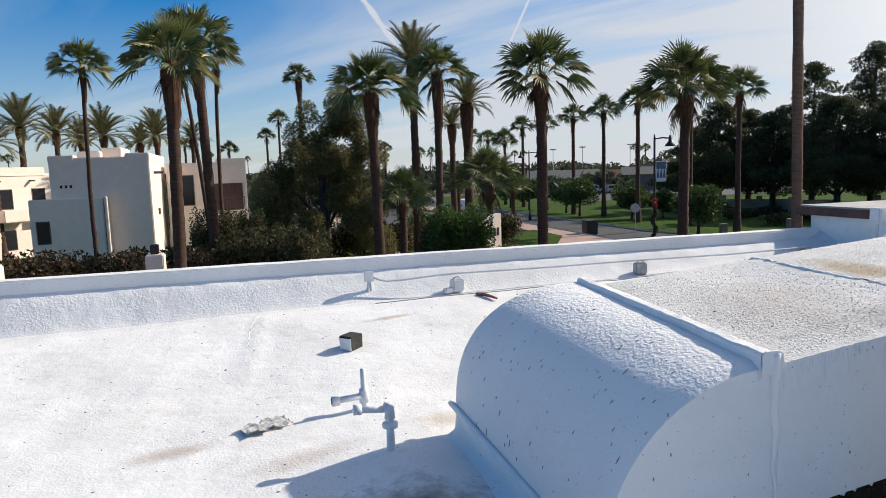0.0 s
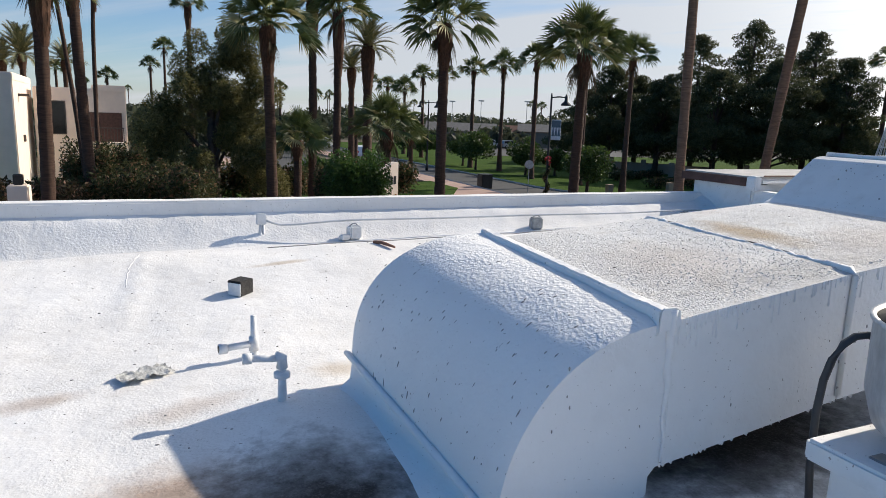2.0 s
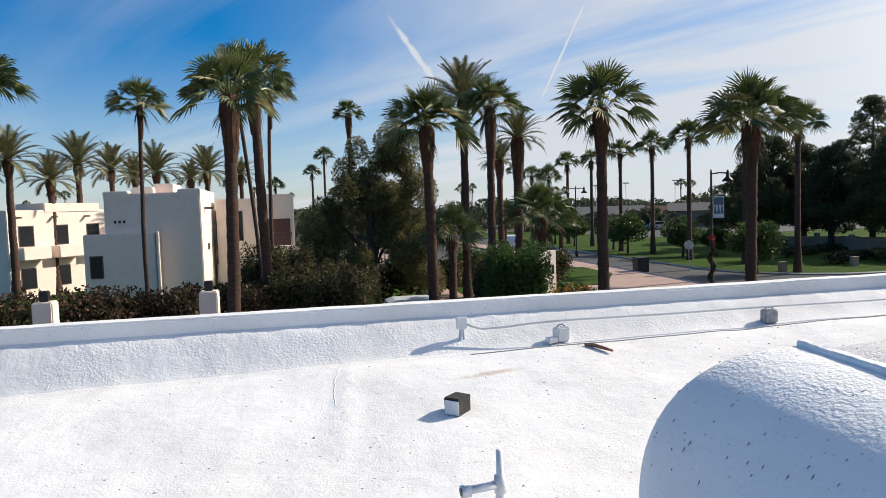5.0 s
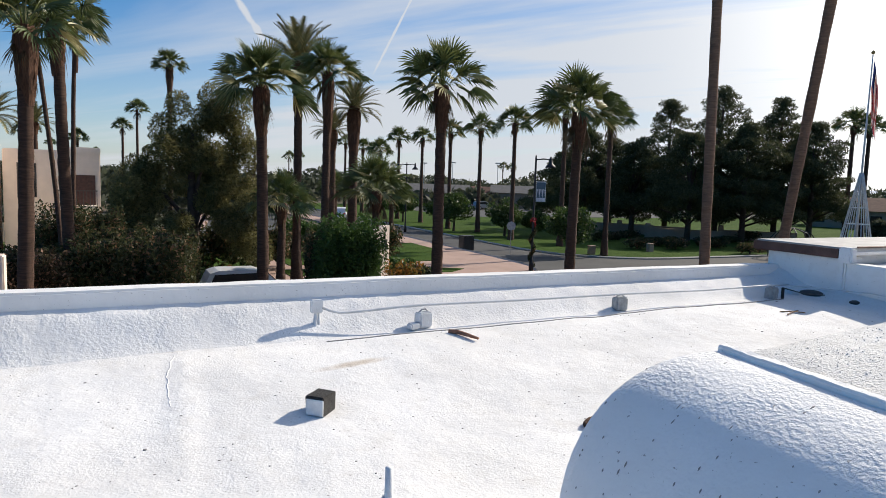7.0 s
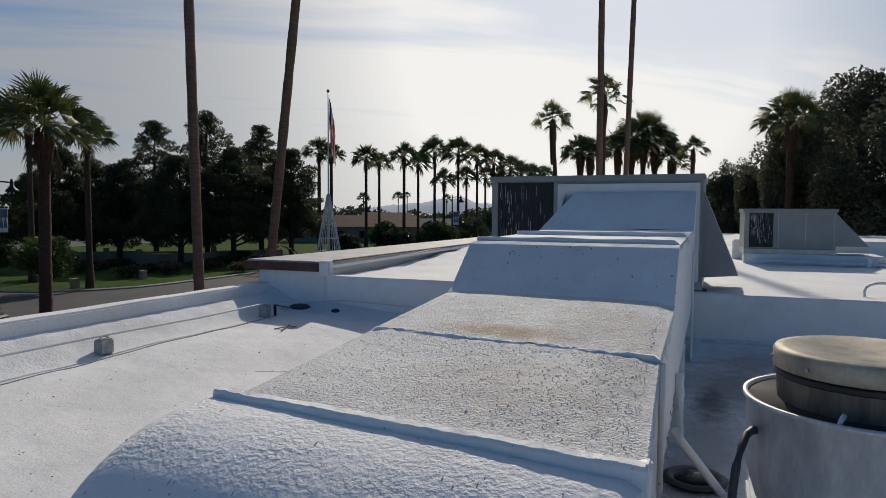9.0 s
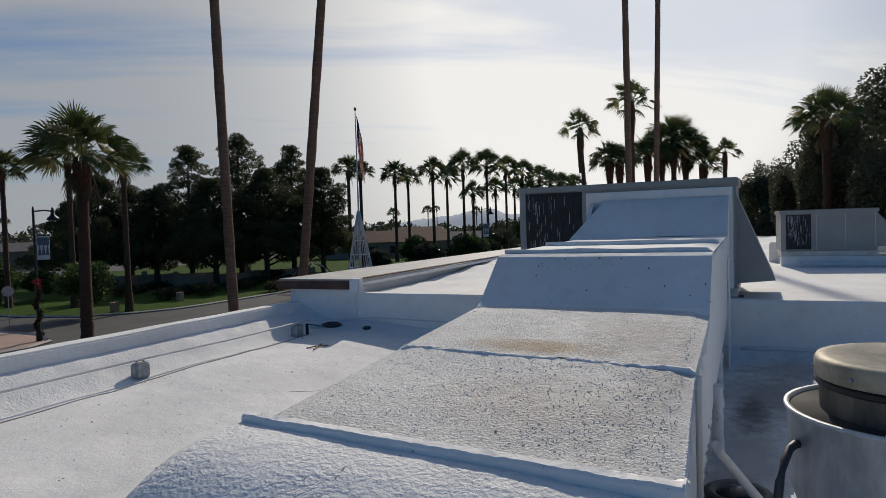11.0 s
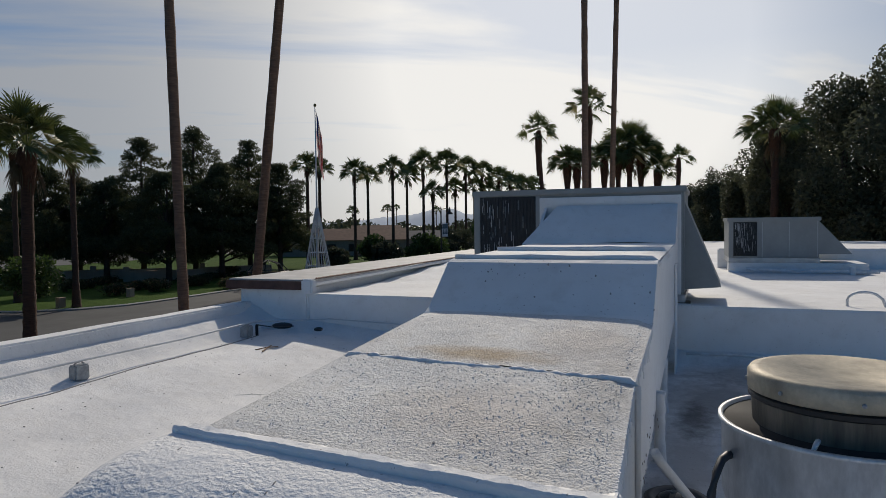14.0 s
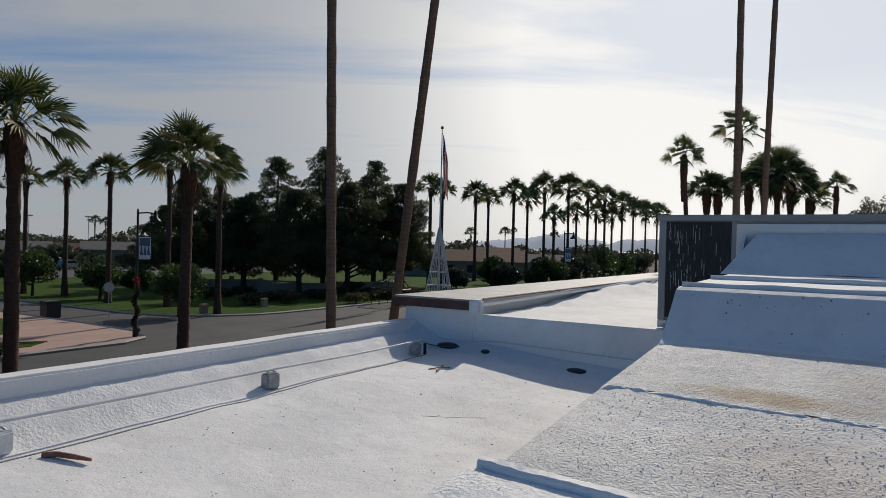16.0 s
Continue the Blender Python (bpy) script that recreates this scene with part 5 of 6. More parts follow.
def tree(name, x, y, height, blobs, count, size, mat, label, category, trunk=0.25, seed=0, limbs=6, group="", base=G, slim=0.45):
    """A trunk with limbs that reach into the clumps of its crown. Blobs are (x, y, z, rx, ry, rz) from its foot."""
    t = thing(name, pose(x, y, base), label, category, group)
    part("trunk", tube([(0, 0, -0.1), (0.05, 0.02, height * 0.25), (-0.04, 0.05, height * 0.55), (0, 0, height * 0.85)], [trunk * 1.3, trunk, trunk * 0.7, trunk * 0.25], 9), M_treebark, t, smooth=True)
    r = random.Random(seed)
    for b in r.sample(blobs, min(limbs, len(blobs))):
        z0 = min(height * 0.6, max(height * 0.12, b[2] * 0.55))
        part("limb", tube([(0, 0, z0), (b[0] * 0.5, b[1] * 0.5, z0 + (b[2] - z0) * 0.6), (b[0], b[1], b[2])], [trunk * 0.45, trunk * 0.3, trunk * 0.1], 6), M_treebark, t, smooth=True)
    leaf_cloud("crown", blobs, count, size, mat, t, seed, 0.0, slim)
    return t


def pine_blobs(h, w, seed):
    """Tiers of flat needle pads on rising boughs, broad below and rounded at the top, with gaps between."""
    r = random.Random(seed)
    out = []
    for i in range(80):
        k = (i + 0.5) / 80
        z = h * (0.17 + 0.80 * k)
        reach = w * (1.0 - k ** 2.4) * r.uniform(0.30, 1.12) + 0.2
        a = i * 2.4 + r.uniform(-0.7, 0.7)
        s = (0.6 + 0.5 * (1 - k)) * r.uniform(0.6, 1.3) * w / 4.0
        out.append((reach * math.cos(a), reach * math.sin(a), z + 0.16 * reach, s * 1.25, s * 1.25, s * 0.55))
    return out


def round_blobs(rx, rz, zc, n, seed, lump=0.42):
    r = random.Random(seed)
    out = []
    for i in range(n):
        a, e = i * 2.4, math.asin(r.uniform(-0.9, 1.0))
        q = r.uniform(0.45, 0.78)
        out.append((rx * q * math.cos(a) * math.cos(e), rx * q * math.sin(a) * math.cos(e), zc + rz * q * math.sin(e), rx * lump * r.uniform(0.7, 1.2), rx * lump * r.uniform(0.7, 1.2), rz * lump * r.uniform(0.7, 1.2)))
    return out


# dark pines in the park
for i, (az, sl, d, w) in enumerate(((51.5, 0.075, 88, 4.2), (47.6, 0.055, 84, 4.0), (45.0, 0.117, 90, 4.4), (41.2, 0.135, 86, 4.6), (39.2, 0.085, 80, 4.0), (37.0, 0.118, 88, 4.4), (34.6, 0.085, 86, 4.0), (43.2, 0.07, 78, 4.2), (49.4, 0.06, 92, 4.4), (36.0, 0.06, 94, 4.4), (53.3, 0.04, 100, 4.0))):
    x, y = spot("b", az, d)
    h = 1.26 + (sl + 0.008) * d - G
    tree("pine_tree", x, y, h, pine_blobs(h, w * 1.05, i), 26000, 0.22, M_pine, "dark green pine tree in the park", "tree", 0.28, i, 10, "park pines", slim=0.2)
# the feathery tree by the hotel
x, y = spot("a", 84.6, 38)
tr = random.Random(12)
tama = []
for bx, by, bz, rx, rz, n in ((-0.9, 0, 6.4, 1.7, 1.6, 12), (1.0, 0, 7.6, 1.7, 1.7, 14), (0.8, 0.2, 5.2, 2.0, 1.6, 10), (2.0, 0.3, 5.4, 1.3, 1.7, 8), (-2.6, -0.2, 4.6, 1.5, 1.7, 10), (-3.4, -0.5, 3.2, 1.4, 1.7, 9), (-1.6, -1, 2.6, 1.5, 1.6, 7), (1.9, -0.6, 3.4, 1.5, 1.7, 9), (1.0, 0.3, 9.0, 0.7, 0.7, 4)):
    for _ in range(n):
        a, q = tr.uniform(0, 6.28), tr.uniform(0.3, 1.0)
        s_ = tr.uniform(0.45, 0.85)
        tama.append((bx + rx * q * math.cos(a), by + rx * q * math.sin(a) * 0.8, bz + rz * tr.uniform(-0.95, 0.95), s_, s_, s_ * 1.25))
tree("feathery_tree", x, y, 9.2, tama, 80000, 0.12, M_tama, "big olive-green feathery tree beside the hotel", "tree", 0.3, 4, 5, slim=0.18)
# dark broad trees behind the far roof
for i, (az, d, top, w) in enumerate(((-6.0, 42, 6.3, 2.8), (-10.0, 38, 7.9, 3.1), (-13.8, 36, 7.5, 3.6), (-3.9, 46, 5.4, 2.2), (-18, 36, 7.7, 4.4), (-1.4, 66, 5.2, 3.0), (0.6, 80, 4.4, 2.6), (-7.8, 47, 7.6, 2.8))):
    x, y = spot("b", az, d)
    h = 1.26 + top - G
    tree("broad_tree", x, y, h, round_blobs(w * 1.06, h * 0.46, h * 0.56, 52, i + 3, 0.23), 32000, 0.10, M_broad, "tall dark evergreen tree behind the roof", "tree", 0.35, i, 9, "evergreens")
# clipped citrus and round trees on the lawn
for i, (x, y, rr, hh) in enumerate(((33.5, 38.8 + 6.5, 2.0, 4.1), (37.5, 62.0, 1.9, 3.9), (35.0, 69.0, 2.1, 4.2), (40.5, 61.0, 1.5, 2.9), (36.2, 75.0, 1.9, 4.0), (35.0, 84, 1.9, 3.8), (34.6, 90, 1.9, 3.8))):
    tree("citrus_tree", x, y, hh, round_blobs(rr, hh * 0.36, hh * 0.62, 16, i, 0.5), 3600, 0.15, M_citrus, "round clipped citrus tree on the lawn", "tree", 0.12, i, 5, "lawn trees", base=G + 0.1)
for i, (az, d, rr) in enumerate(((27.0, 95, 2.3), (25.8, 92, 2.0), (22.0, 100, 2.6), (19.8, 108, 3.0), (18.0, 120, 3.4), (20.8, 104, 2.0), (23.4, 98, 1.8), (30.0, 92, 1.6), (16.5, 130, 3.2), (15.0, 140, 3.2))):
    x, y = spot("b", az, d)
    tree("round_tree", x, y, rr * 1.9, round_blobs(rr, rr * 0.85, rr * 1.05, 12, i + 40, 0.5), 2200, 0.26, M_far if i % 2 else M_citrus, "small bushy tree in the park", "tree", 0.14, i, 4, "park trees")


def shrub(x, y, rx, ry, h, count, size, mat, label, seed, base=G):
    s = thing("shrub", pose(x, y, base), label, "shrub", "shrubs")
    r = random.Random(seed)
    blobs = [(rx * 0.75 * r.uniform(-1, 1), ry * 0.6 * r.uniform(-1, 1), h * (0.3 + 0.48 * r.random() ** 0.6), rx * 0.26, ry * 0.42, h * 0.22) for _ in range(46)]
    part("stems", tube([(0, 0, -0.05), (0.02, 0, h * 0.4), (0.1, 0.05, h * 0.7)], [0.08, 0.06, 0.02], 6), M_treebark, s)
    leaf_cloud("foliage", blobs, count, size, mat, s, seed)
    return s


# hedges and shrubs across the street
for i, (az, d, rx, h, mat, lab) in enumerate((
        (108, 21, 2.6, 4.1, M_rusty, "dark trimmed hedge with rusty leaf tips"), (103, 21, 2.6, 4.0, M_rusty, "dark trimmed hedge with rusty leaf tips"), (98.5, 21, 2.1, 4.0, M_rusty, "dark trimmed hedge with rusty leaf tips"), (94.5, 22, 2.0, 3.9, M_hedge, "dark trimmed hedge below the palms"),
        (113.5, 21, 2.6, 4.0, M_hedge, "dark trimmed hedge below the palms"), (89.9, 22, 1.7, 4.2, M_hedge, "dense dark green street shrub"), (87.6, 24, 1.25, 3.9, M_hedge, "dense dark green street shrub"), (83.2, 40, 2.2, 3.2, M_hedge, "dense dark street shrub"),
        (80.0, 42, 2.2, 3.0, M_hedge, "dense dark street shrub"), (74.9, 26, 0.9, 4.0, M_hedge, "dense dark street shrub"), (73.6, 25, 1.3, 4.7, M_shrub, "bright green rounded street shrub"), (72.65, 25, 0.5, 3.5, M_shrub, "bright green rounded street shrub"),
        (88, 34, 2.6, 3.4, M_hedge, "tall dark shrub by the hotel"), (79, 44, 2.6, 2.5, M_hedge, "tall dark shrub by the drive"), (75, 50, 2.8, 3.0, M_shrub, "green shrub by the drive"), (71, 44, 2.4, 3.0, M_hedge, "dark shrub behind the sign"), (68.2, 40, 0.8, 1.3, M_shrub, "clipped round green shrub"), (67.0, 38, 0.7, 1.1, M_hedge, "low dry brown shrub"))):
    x, y = spot("a", az, d)
    shrub(x, y, rx, 1.3, h, 34000 if d < 30 else 4200, 0.065 if d < 30 else 0.13, mat, lab, i)
for i, (az, d, h) in enumerate(((93.3, 31, 4.7), (91.3, 33, 4.4), (90.0, 30, 3.9), (86.5, 30, 3.7))):
    x, y = spot("a", az, d)
    shrub(x, y, 1.2, 1.0, h, 14000, 0.07, M_hedge, "dark leafy shrub in front of the hotel", 60 + i)
x, y = spot("a", 68.6, 28.6)
shrub(x, y, 0.9, 0.6, 2.6, 2600, 0.08, M_flower, "low orange flowering shrub by the sign", 77)
for i, (az, d) in enumerate(((44, 66), (41, 70), (38.5, 66), (36.5, 72), (34, 74), (47, 64), (30.5, 78))):
    x, y = spot("b", az, d)
    shrub(x, y, 1.5, 1.0, 1.2, 1100, 0.12, M_hedge, "low dry park shrub", 90 + i)


pr = random.Random(61)
for i in range(17):
    az = 33.5 + 17.5 * i / 16 + pr.uniform(-0.5, 0.5)
    x, y = spot("b", az, pr.uniform(68, 82))
    shrub(x, y, pr.uniform(1.0, 2.0), 1.1, pr.uniform(0.7, 1.4), 1500, 0.13, M_hedge if i % 3 else M_pine, "dark shrub under the park pines", 120 + i)


# ---- the hotel ----
def house_window(parent, x0, x1, z0, z1, y):
    w = part("window", box((x0 - 0.06, y - 0.03, z0 - 0.06), (x1 + 0.06, y + 0.02, z1 + 0.06)), M_frame, parent)
    part("pane", box((x0, y - 0.045, z0), (x1, y - 0.032, z1)), M_glass, w)
    return w


def hotel():
    cx, cy = spot("a", 97.9, 44)
    h = thing("hotel_building", pose(cx, cy, G, 0, 0, 2), "two-storey pale stucco hotel with stepped parapets", "building")
    part("wall", box((-5.35, 0, 0), (0, 9, 7.25), 0.06), M_stucco, h)
    part("parapet", box((-1.3, -0.02, 7.0), (0.02, 9, 7.45), 0.05), M_stucco, h)
    part("parapet", box((-5.37, -0.02, 7.0), (-4.0, 1.0, 7.38), 0.05), M_stucco, h)
    part("parapet", box((-3.4, 5, 7.0), (-2.2, 9, 8.0), 0.05), M_stucco, h)
    part("parapet", box((-4.6, 4, 7.0), (-3.3, 7, 7.75), 0.05), M_stucco, h)
    part("lower_wing", box((-6.45, -0.45, 0), (-2.6, 0.0, 4.9), 0.05), M_stucco, h)
    part("fin_wall", box((-2.52, -0.6, 0), (-2.36, 0.0, 4.95), 0.03), M_stucco, h, "white sunlit fin wall")
    for k in range(3):
        part("vent_hole", box((-4.85 + 0.25 * k, -0.012, 5.5), (-4.72 + 0.25 * k, 0.0, 5.67)), M_glass, h)
    house_window(h, -6.1, -5.5, 2.4, 3.6, -0.45)
    part("roof_spout", box((0.0, 2.0, 6.2), (0.55, 2.25, 6.35)), M_frame, h)
    part("wall_light", box((0.0, 3.0, 3.6), (0.12, 3.25, 4.0), 0.02), M_frame, h)
    part("wing", box((0.3, 6.5, 0), (5.6, 16, 6.9), 0.06), M_stucco, h)
    part("wing_parapet", box((3.6, 6.45, 6.7), (5.62, 16, 7.15), 0.05), M_stucco, h)
    house_window(h, 1.1, 2.0, 4.0, 6.0, 6.5)
    part("balcony", box((3.2, 5.6, 3.3), (5.4, 6.5, 3.5), 0.02), M_stucco, h)
    # no real hollow: a flat panel whose brown carries the balcony's shade
    part("recess", box((3.3, 6.44, 3.5), (5.3, 6.49, 5.4)), M_fascia, h, "flat brown panel standing in for a shaded balcony recess")
    for k in range(12):
        part("baluster", box((3.25 + 0.19 * k, 5.62, 3.5), (3.29 + 0.19 * k, 5.66, 4.4)), M_frame, h)
    part("handrail", box((3.2, 5.6, 4.4), (5.4, 5.68, 4.46)), M_frame, h)
    wing = thing("hotel_wing", pose(cx - 14.5, cy + 10, G, 0, 0, 58), "sunlit pale stucco hotel wing with balconies", "building")
    part("wall", box((0, 0, 0), (15, 8, 6.6), 0.05), M_stucco, wing)
    part("parapet", box((3, -0.05, 6.4), (8, 3, 7.1), 0.05), M_stucco, wing)
    for lv in (0.4, 3.5):
        for k in range(5):
            house_window(wing, 0.9 + 2.9 * k, 2.0 + 2.9 * k, lv + 0.5, lv + 1.9, 0.0)
    for k in range(5):
        part("balcony", box((0.5 + 2.9 * k, -0.9, 3.0), (2.7 + 2.9 * k, 0.0, 3.9), 0.03), M_stucco, wing)
        part("beam_end", box((0.7 + 2.9 * k, -0.5, 6.0), (0.85 + 2.9 * k, 0.0, 6.12)), M_frame, wing)


hotel()
for az, d, ph in ((98.0, 18.6, 4.2), (108.9, 19.0, 4.2), (85.9, 29, 3.2)):
    x, y = spot("a", az, d)
    gp = thing("gate_pillar", pose(x, y, G), "short white stucco gate pillar in the hedge", "pillar")
    part("shaft", box((-0.22, -0.22, 0), (0.22, 0.22, ph - 0.25), 0.03), M_stucco, gp)
    part("lantern", box((-0.1, -0.1, ph - 0.25), (0.1, 0.1, ph), 0.02), M_black, gp)

# the low sign wall
x, y = spot("a", 71.05, 29)
sign = thing("hotel_sign_wall", pose(x, y, G + 0.35, 0, 0, 28), "stepped white sign wall with dark raised shapes", "sign")
part("wall", prism([(-1.05, -0.35), (1.05, -0.35), (1.05, 3.5), (0.8, 3.46), (0.3, 3.28), (-0.3, 3.1), (-1.05, 3.02)], "y", 0, 0.35), M_stucco, sign)
for k in range(5):
    part("raised_bar", box((-0.15 + 0.23 * k, -0.02, 2.55), (-0.02 + 0.23 * k, 0.0, 2.9), 0.004), M_black, sign)
part("emblem", tube([(-0.75, -0.01, 2.35), (-0.62, -0.01, 2.6), (-0.58, -0.01, 2.9)], 0.03, 5), M_black, sign)


# ---- street things ----
def street_lamp(x, y, label, twin=False):
    s = thing("street_lamp", pose(x, y, G + 0.1, 0, 0, -42), label, "street lamp", "street lamps")
    part("pole", lathe([(0.16, 0), (0.16, 0.5), (0.10, 0.7), (0.075, 1.2), (0.065, 7.3), (0.04, 7.5), (0.0, 7.55)], 12), M_lamp, s, smooth=True)
    for sg in ((1, -1) if twin else (1,)):
        part("arm", tube([(0, 0, 7.25), (0.5 * sg, 0, 7.3), (0.95 * sg, 0, 7.25)], 0.045, 8), M_lamp, s)
        part("shade", lathe([(0.34, 0.0), (0.30, 0.12), (0.12, 0.28), (0.09, 0.55), (0.05, 0.7), (0.0, 0.72)], 14), M_lamp, s, smooth=True).matrix_basis = Matrix.Translation((0.95 * sg, 0, 6.75))
    if not twin:
        part("banner_arm", tube([(0, 0, 5.9), (0.75, 0, 5.9)], 0.02, 6), M_lamp, s)
        ban = part("banner", box((0.1, -0.012, 4.55), (0.72, 0.012, 5.85)), M_banner, s, "pale event banner with blue peaks")
        part("banner_print", box((0.12, -0.018, 5.35), (0.70, -0.013, 5.8)), M_banner2, ban)
        for k in range(3):
            part("banner_peak", prism([(0.14 + 0.19 * k, 4.8), (0.32 + 0.19 * k, 4.8), (0.23 + 0.19 * k, 5.5)], "y", -0.022, -0.019), M_banner2, ban)
    return s


street_lamp(24.6, 37.5, "tall black street lamp with a hanging banner")
x, y = spot("a", 67.2, 74)
street_lamp(x, y, "tall black street lamp with two shades", True)
x, y = spot("b", 21.1, 66)
street_lamp(x, y, "black street lamp behind the roof")
r = random.Random(4)
deco = thing("holiday_garland", pose(24.6, 37.5, G + 0.1), "dark garland and red bow wound round the lamp pole", "garland")
leaf_cloud("garland", [(0.13 * math.cos(a), 0.13 * math.sin(a), 0.4 + 0.19 * a, 0.13, 0.13, 0.13) for a in [0.8 * i for i in range(18)]], 1500, 0.07, M_hedge, deco, 4)
leaf_cloud("bow", [(0, 0, 3.35, 0.24, 0.24, 0.15), (0.1, 0, 3.1, 0.12, 0.12, 0.25)], 120, 0.07, M_red, deco, 6)
bin_ = thing("litter_bin", pose(27.0, 51.0, G), "dark square litter bin on the pavement", "litter bin")
part("body", box((-0.5, -0.5, 0), (0.5, 0.5, 1.15), 0.04), M_black, bin_)
part("lid", box((-0.54, -0.54, 1.15), (0.54, 0.54, 1.22), 0.03), M_black, bin_)
x, y = spot("a", 58.6, 56)
st = thing("traffic_sign", pose(x, y, G), "back of a grey street sign on a post", "traffic sign")
part("post", tube([(0, 0, 0), (0, 0, 2.4)], 0.03, 6), M_metal, st)
part("plate", lathe([(0.38, -0.01), (0.38, 0.01)], 8), M_metal, st).matrix_basis = Matrix.Translation((0, 0, 2.3)) @ Euler((radians(90), 0, radians(-30))).to_matrix().to_4x4()
for k, (az, d) in enumerate(((46.0, 62), (50.7, 56.5), (43.5, 70))):
    x, y = spot("b", az, d)
    ub = thing("utility_box", pose(x, y, G + 0.1), "small tan utility box on the lawn", "utility box")
    part("box", box((-0.28, -0.2, 0), (0.28, 0.2, 0.7), 0.03), M_housewall, ub)
    part("lid", box((-0.3, -0.22, 0.7), (0.3, 0.22, 0.75), 0.02), M_housewall, ub)

# flagpole with its cone of light strings
fx, fy = 63.2, 40.5
fp = thing("flagpole", pose(fx, fy, G, 0, 0, -58) @ Matrix.Scale(0.905, 4), "tall white flagpole with a drooping striped flag", "flagpole")
part("pole", lathe([(0.14, 0), (0.09, 12), (0.06, 20.6), (0.0, 20.6)], 10), M_polewhite, fp, smooth=True)
part("finial", lathe([(0.0, 20.6), (0.15, 20.7), (0.19, 20.85), (0.12, 21.0), (0.0, 21.05)], 10), M_gold, fp, smooth=True)
def flag_cell(i, k):
    """A point of the hanging cloth: i across its folds, k down it."""
    return (0.08 + 0.060 * i + 0.015 * k + 0.05 * math.sin(k * 0.9 + i * 0.5), 0.20 * math.sin(i * 1.35 + k * 0.35), 20.2 - 0.62 * k - 0.26 * i)


for i in range(11):
    for lo, hi in (((0, 4), (4, 9)) if i < 5 else ((0, 9),)):
        if i < 5 and lo == 0 and i > 0:
            continue
        wide = 5 if lo == 0 and i == 0 else 1
        bm = bmesh.new()
        rows = [[bm.verts.new(flag_cell(i + q, k)) for q in range(wide + 1)] for k in range(lo, hi + 1)]
        for ra, rb in zip(rows, rows[1:]):
            for q in range(wide):
                bm.faces.new((ra[q], ra[q + 1], rb[q + 1], rb[q]))
        bmesh.ops.solidify(bm, geom=list(bm.faces), thickness=0.02)
        part("flag_canton" if wide == 5 else "flag_stripe", bm, M_flagblue if wide == 5 else (M_flagwhite if i % 2 else M_flagred), fp)
cone = thing("light_cone", pose(fx, fy, G) @ Matrix.Scale(0.905, 4), "white cone frame of light strings round the flagpole", "light frame")
for i in range(14):
    a = 2 * math.pi * i / 14
    part("strand", tube([(1.75 * math.cos(a), 1.75 * math.sin(a), 0), (0.16 * math.cos(a), 0.16 * math.sin(a), 8.6)], 0.055, 4), M_polewhite, cone)
for z in (0.2, 1.7, 3.3, 5.0, 6.6):
    rr = 1.75 - 1.6 * z / 8.6
    part("hoop", tube([(rr * math.cos(a), rr * math.sin(a), z) for a in [2 * math.pi * i / 20 for i in range(21)]], 0.05, 4), M_polewhite, cone)
# domed garden arbour in the park
x, y = spot("b", 35.6, 66)
arb = thing("metal_arbour", pose(x, y, G + 0.1), "dark domed metal arbour on the lawn", "arbour")
for i in range(8):
    a = 2 * math.pi * i / 8
    part("rib", tube([(1.9 * math.cos(a), 1.9 * math.sin(a), 0), (1.9 * math.cos(a), 1.9 * math.sin(a), 1.5), (1.35 * math.cos(a), 1.35 * math.sin(a), 2.2), (0, 0, 2.6)], 0.05, 5), M_lamp, arb)
part("ring", tube([(1.9 * math.cos(a), 1.9 * math.sin(a), 1.5) for a in [2 * math.pi * i / 20 for i in range(21)]], 0.05, 5), M_lamp, arb)


def car(m, paint, label):
    """A small utility car, 4.6 m long along x."""
    c = thing("parked_car", m, label, "car", "cars")
    lower = [(-2.25, 0.35), (-2.3, 0.75), (-2.15, 1.0), (-1.0, 1.05), (0.9, 1.0), (2.0, 0.92), (2.28, 0.7), (2.25, 0.35)]
    bm = prism(lower, "y", -0.9, 0.9)
    bmesh.ops.bevel(bm, geom=list(bm.edges), offset=0.06, segments=2, affect="EDGES")
    part("body", bm, paint, c, smooth=False)
    part("cabin", prism([(-2.1, 1.0), (-1.85, 1.55), (-1.5, 1.66), (0.1, 1.66), (0.55, 1.52), (1.1, 1.0)], "y", -0.76, 0.76), paint, c)
    part("side_glass", prism([(-1.85, 1.06), (-1.65, 1.5), (0.15, 1.54), (0.75, 1.06)], "y", -0.775, 0.775), M_glass, c)
    part("windscreen", prism([(0.62, 1.5), (1.12, 1.03), (1.08, 1.0), (0.55, 1.5)], "y", -0.68, 0.68), M_glass, c)
    for x in (-1.4, 1.4):
        for y in (-0.86, 0.86):
            w = part("wheel", lathe([(0.2, -0.11), (0.33, -0.11), (0.35, -0.06), (0.35, 0.06), (0.33, 0.11), (0.2, 0.11)], 20), M_tyre, c, smooth=True)
            w.matrix_basis = Matrix.Translation((x, y, 0.35)) @ Euler((radians(90), 0, 0)).to_matrix().to_4x4()
            part("rim", lathe([(0.0, -0.115), (0.2, -0.112), (0.2, 0.112), (0.0, 0.115)], 12), M_rim, w)
    for y in (-0.65, 0.65):
        part("headlight", box((2.16, y - 0.16, 0.72), (2.3, y + 0.16, 0.84), 0.02), M_polewhite, c)
        part("tail_light", box((-2.31, y - 0.12, 0.8), (-2.2, y + 0.12, 0.98), 0.02), M_red, c)
    return c


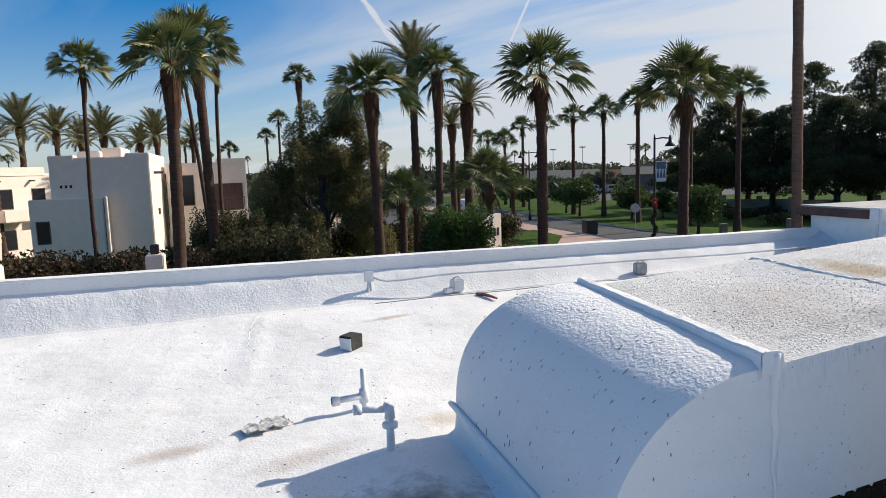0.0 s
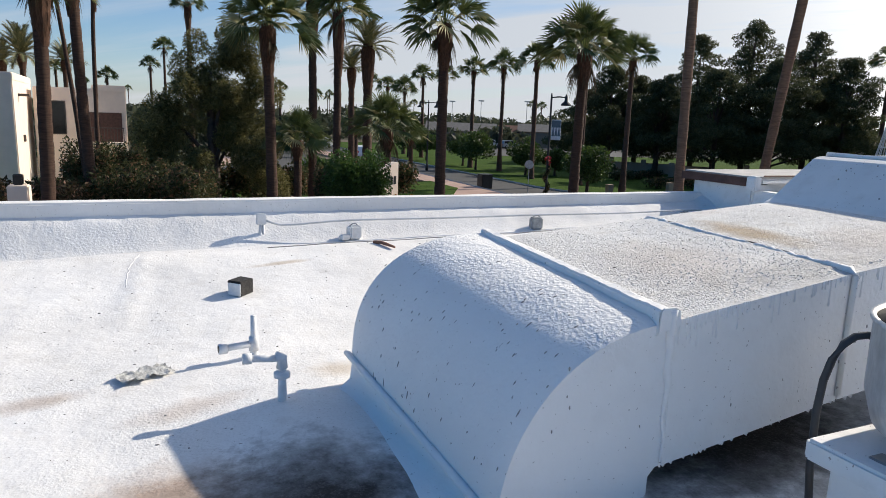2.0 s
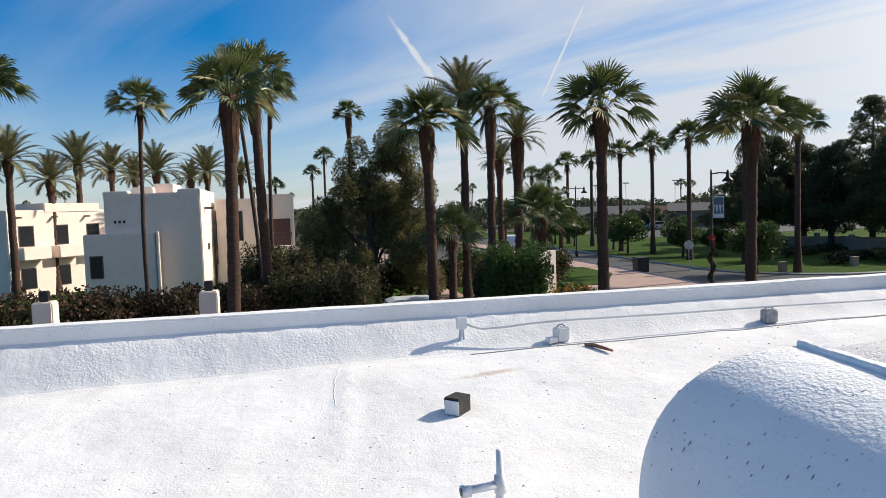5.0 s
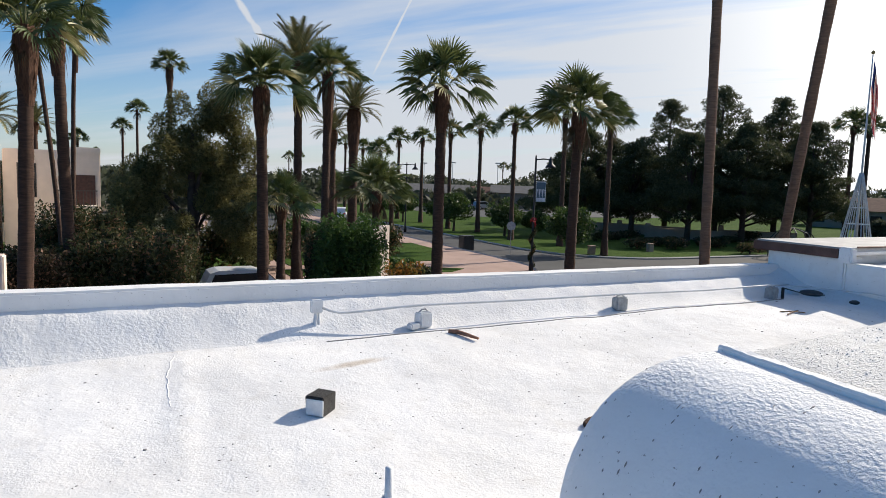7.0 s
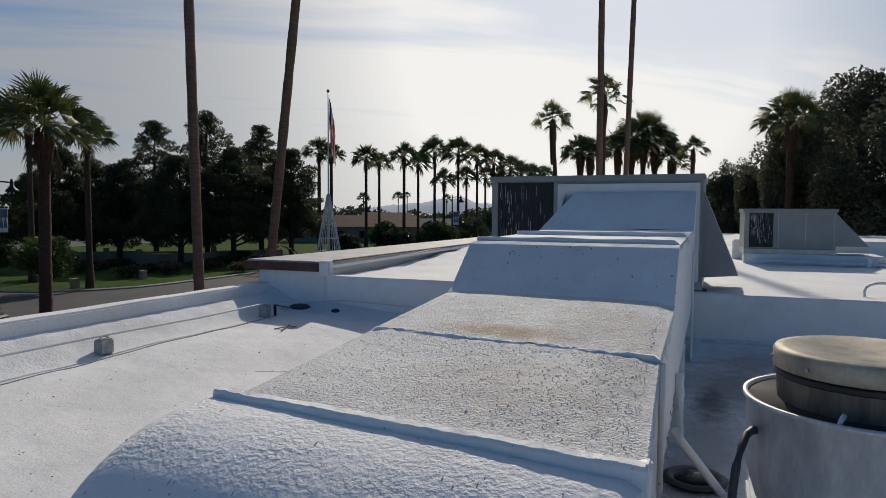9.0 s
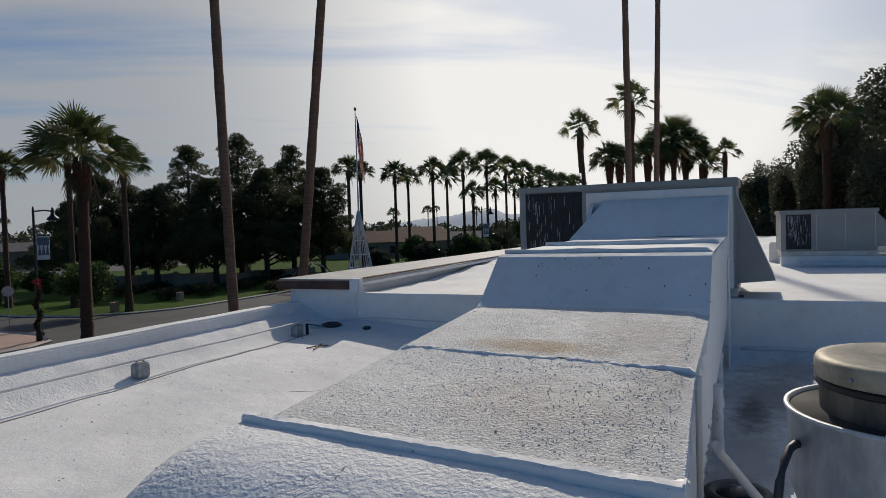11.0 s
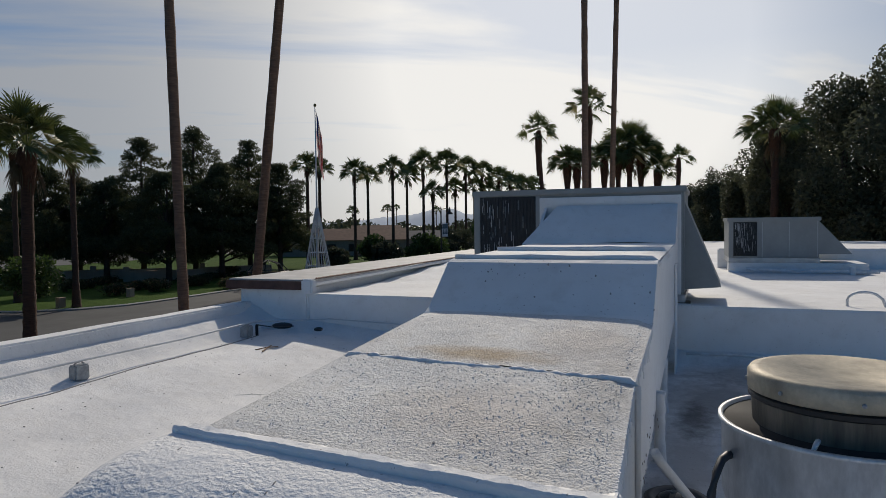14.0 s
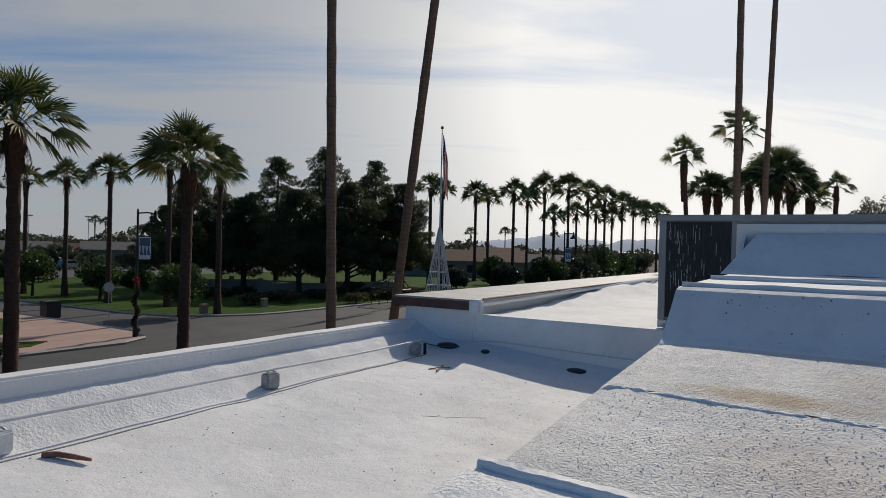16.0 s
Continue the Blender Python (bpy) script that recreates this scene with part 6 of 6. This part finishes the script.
car(pose(5.5, 31.2, G + 0.01, 0, 0, 0), M_carwhite, "white utility car on the street")
car(pose(-1.7, 30.9, G + 0.01, 0, 0, 0), M_carwhite, "white car on the street")
for k, (az, d, turn, mt) in enumerate(((61.9, 140, 10, M_carwhite), (60.3, 138, 8, M_cargrey), (72.5, 92, 70, M_carwhite), (75.6, 118, 60, M_cargrey))):
    x, y = spot("a", az, d)
    car(pose(x, y, G + 0.17, 0, 0, turn), mt, "white car parked far off" if mt is M_carwhite else "silver car parked far off")


# ---- far houses, woods and hills ----
def house(station, az, d, w, dep, h, turn, wall, roofm, label):
    x, y = spot(station, az, d)
    b = thing("house", pose(x, y, G, 0, 0, turn), label, "house", "far houses")
    part("wall", box((-w / 2, 0, 0), (w / 2, dep, h)), wall, b)
    part("roof", prism([(-0.6, h - 0.1), (dep / 2, h + dep * 0.17), (dep + 0.6, h - 0.1)], "x", -w / 2 - 0.5, w / 2 + 0.5), roofm, b)
    n = max(2, int(w / 4))
    for k in range(n):
        x0 = -w / 2 + w * (k + 0.3) / n
        house_window(b, x0, x0 + 1.5, 1.0, 2.3, 0.0)
    return b


house("a", 64.4, 150, 15, 10, 3.2, -25, M_housewall, M_shingle, "tan bungalow with a grey shingle roof")
house("a", 61.2, 156, 12, 9, 3.1, -28, M_housewall2, M_tile, "brick-red bungalow with a tile roof")
house("a", 57.8, 150, 9, 9, 3.6, -30, M_housewall, M_shingle, "pale house behind the parking lot")
house("a", 68.6, 190, 13, 10, 3.2, -20, M_housewall, M_shingle, "tan bungalow with a grey roof")
house("b", 29.5, 128, 24, 12, 3.2, -62, M_housewall, M_tile, "tan building with a clay tile roof")
house("b", 26.6, 130, 9, 12, 3.8, -62, M_housewall, M_tile, "tan building with a curved gable")
house("b", 24.0, 150, 18, 10, 2.8, -66, M_housewall, M_shingle, "low pale building behind the palms")
for k, (az, d) in enumerate(((48.5, 86), (45.8, 84), (43.4, 80), (38.0, 84))):
    x, y = spot("b", az, d)
    pw = thing("garden_wall", pose(x, y, G, 0, 0, -44), "low tan garden wall with posts", "wall", "garden walls")
    part("wall", box((-4, 0, 0), (4, 0.3, 1.2), 0.02), M_housewall, pw)
    part("post", box((-4.3, -0.1, 0), (-3.7, 0.4, 1.7), 0.04), M_housewall, pw)
for az, sl in ((65.2, 0.023), (62.8, 0.025), (59.0, 0.026)):
    x, y = spot("a", az, 230)
    lp = thing("sports_light_mast", pose(x, y, G), "thin mast with a bank of floodlights", "light mast", "light masts")
    part("mast", tube([(0, 0, 0), (0, 0, 1.26 + sl * 230 - G)], 0.10, 6), M_metal, lp)
    part("lamp_bank", box((-1.0, -0.15, 1.26 + sl * 230 - G), (1.0, 0.15, 1.65 + sl * 230 - G)), M_metal, lp)

r = random.Random(33)
woods = []
for i in range(420):
    az, d = r.uniform(-35, 125), r.uniform(180, 520)
    x, y = spot("a", az, d)
    hh = r.uniform(4.0, 8.5)
    woods.append((x, y, G + hh * 0.5, hh * r.uniform(0.5, 1.1), hh * r.uniform(0.5, 1.1), hh * 0.5))
for i in range(60):
    az, d = r.uniform(55, 80), r.uniform(165, 200)
    x, y = spot("a", az, d)
    hh = r.uniform(3.0, 6.0)
    woods.append((x, y, G + hh * 0.5, hh * r.uniform(0.5, 0.9), hh * r.uniform(0.5, 0.9), hh * 0.5))
for i in range(16):
    az, d = r.uniform(55, 72), r.uniform(142, 147)
    x, y = spot("a", az, d)
    hh = r.uniform(2.6, 4.6)
    woods.append((x, y, G + hh * 0.5, hh * r.uniform(0.5, 0.9), hh * r.uniform(0.5, 0.9), hh * 0.5))
for i in range(40):
    az, d = r.uniform(76, 97), r.uniform(85, 150)
    x, y = spot("a", az, d)
    hh = r.uniform(3.5, 6.5)
    woods.append((x, y, G + hh * 0.5, hh * r.uniform(0.5, 0.9), hh * r.uniform(0.5, 0.9), hh * 0.5))
wd = thing("far_woods", pose(0, 0, 0), "hazy belt of far garden trees", "trees", kind="stuff")
leaf_cloud("far_leaves", woods, 90000, 0.85, M_far, wd, 9)
for i in range(34):
    az, d = r.uniform(20, 112), r.uniform(230, 420)
    x, y = spot("a", az, d)
    palm(x, y, G + r.uniform(9, 16), r.uniform(2.0, 2.8), FAN[i % 4], 0.25, "far fan palm above the rooftops", group="far palms", boot=0)

# the haze over the hills is mixed into their own pale blue colour
k = Nodes("hazy_hills", 1.0)
k.color(k.mix(k.ramp(k.noise(0.002, 5), 0.3, 0.7), (0.42, 0.48, 0.56), (0.47, 0.53, 0.61)))
hills = bmesh.new()
ridge = []
for i in range(121):
    az = 2 + 36 * i / 120
    up = 60 + 40 * noise.noise((az * 0.16, 0, 0)) + 30 * noise.noise((az * 0.6, 3, 0)) + 10 * noise.noise((az * 2.2, 5, 0))
    up *= smoothstep(2, 9, az) * (1 - smoothstep(24, 36, az))
    ridge.append((az, up))
loft([[(3300 * math.cos(radians(a)), 3300 * math.sin(radians(a)), G - 1) for a, u in ridge],
      [(3450 * math.cos(radians(a)), 3450 * math.sin(radians(a)), G + u * 0.55) for a, u in ridge],
      [(3600 * math.cos(radians(a)), 3600 * math.sin(radians(a)), G + u) for a, u in ridge],
      [(4200 * math.cos(radians(a)), 4200 * math.sin(radians(a)), G - 1) for a, u in ridge]], hills)
tagged(mesh_ob("backdrop_hills", hills, k.mat, smooth=True), "pale blue hills in the haze", "hills", kind="structure")
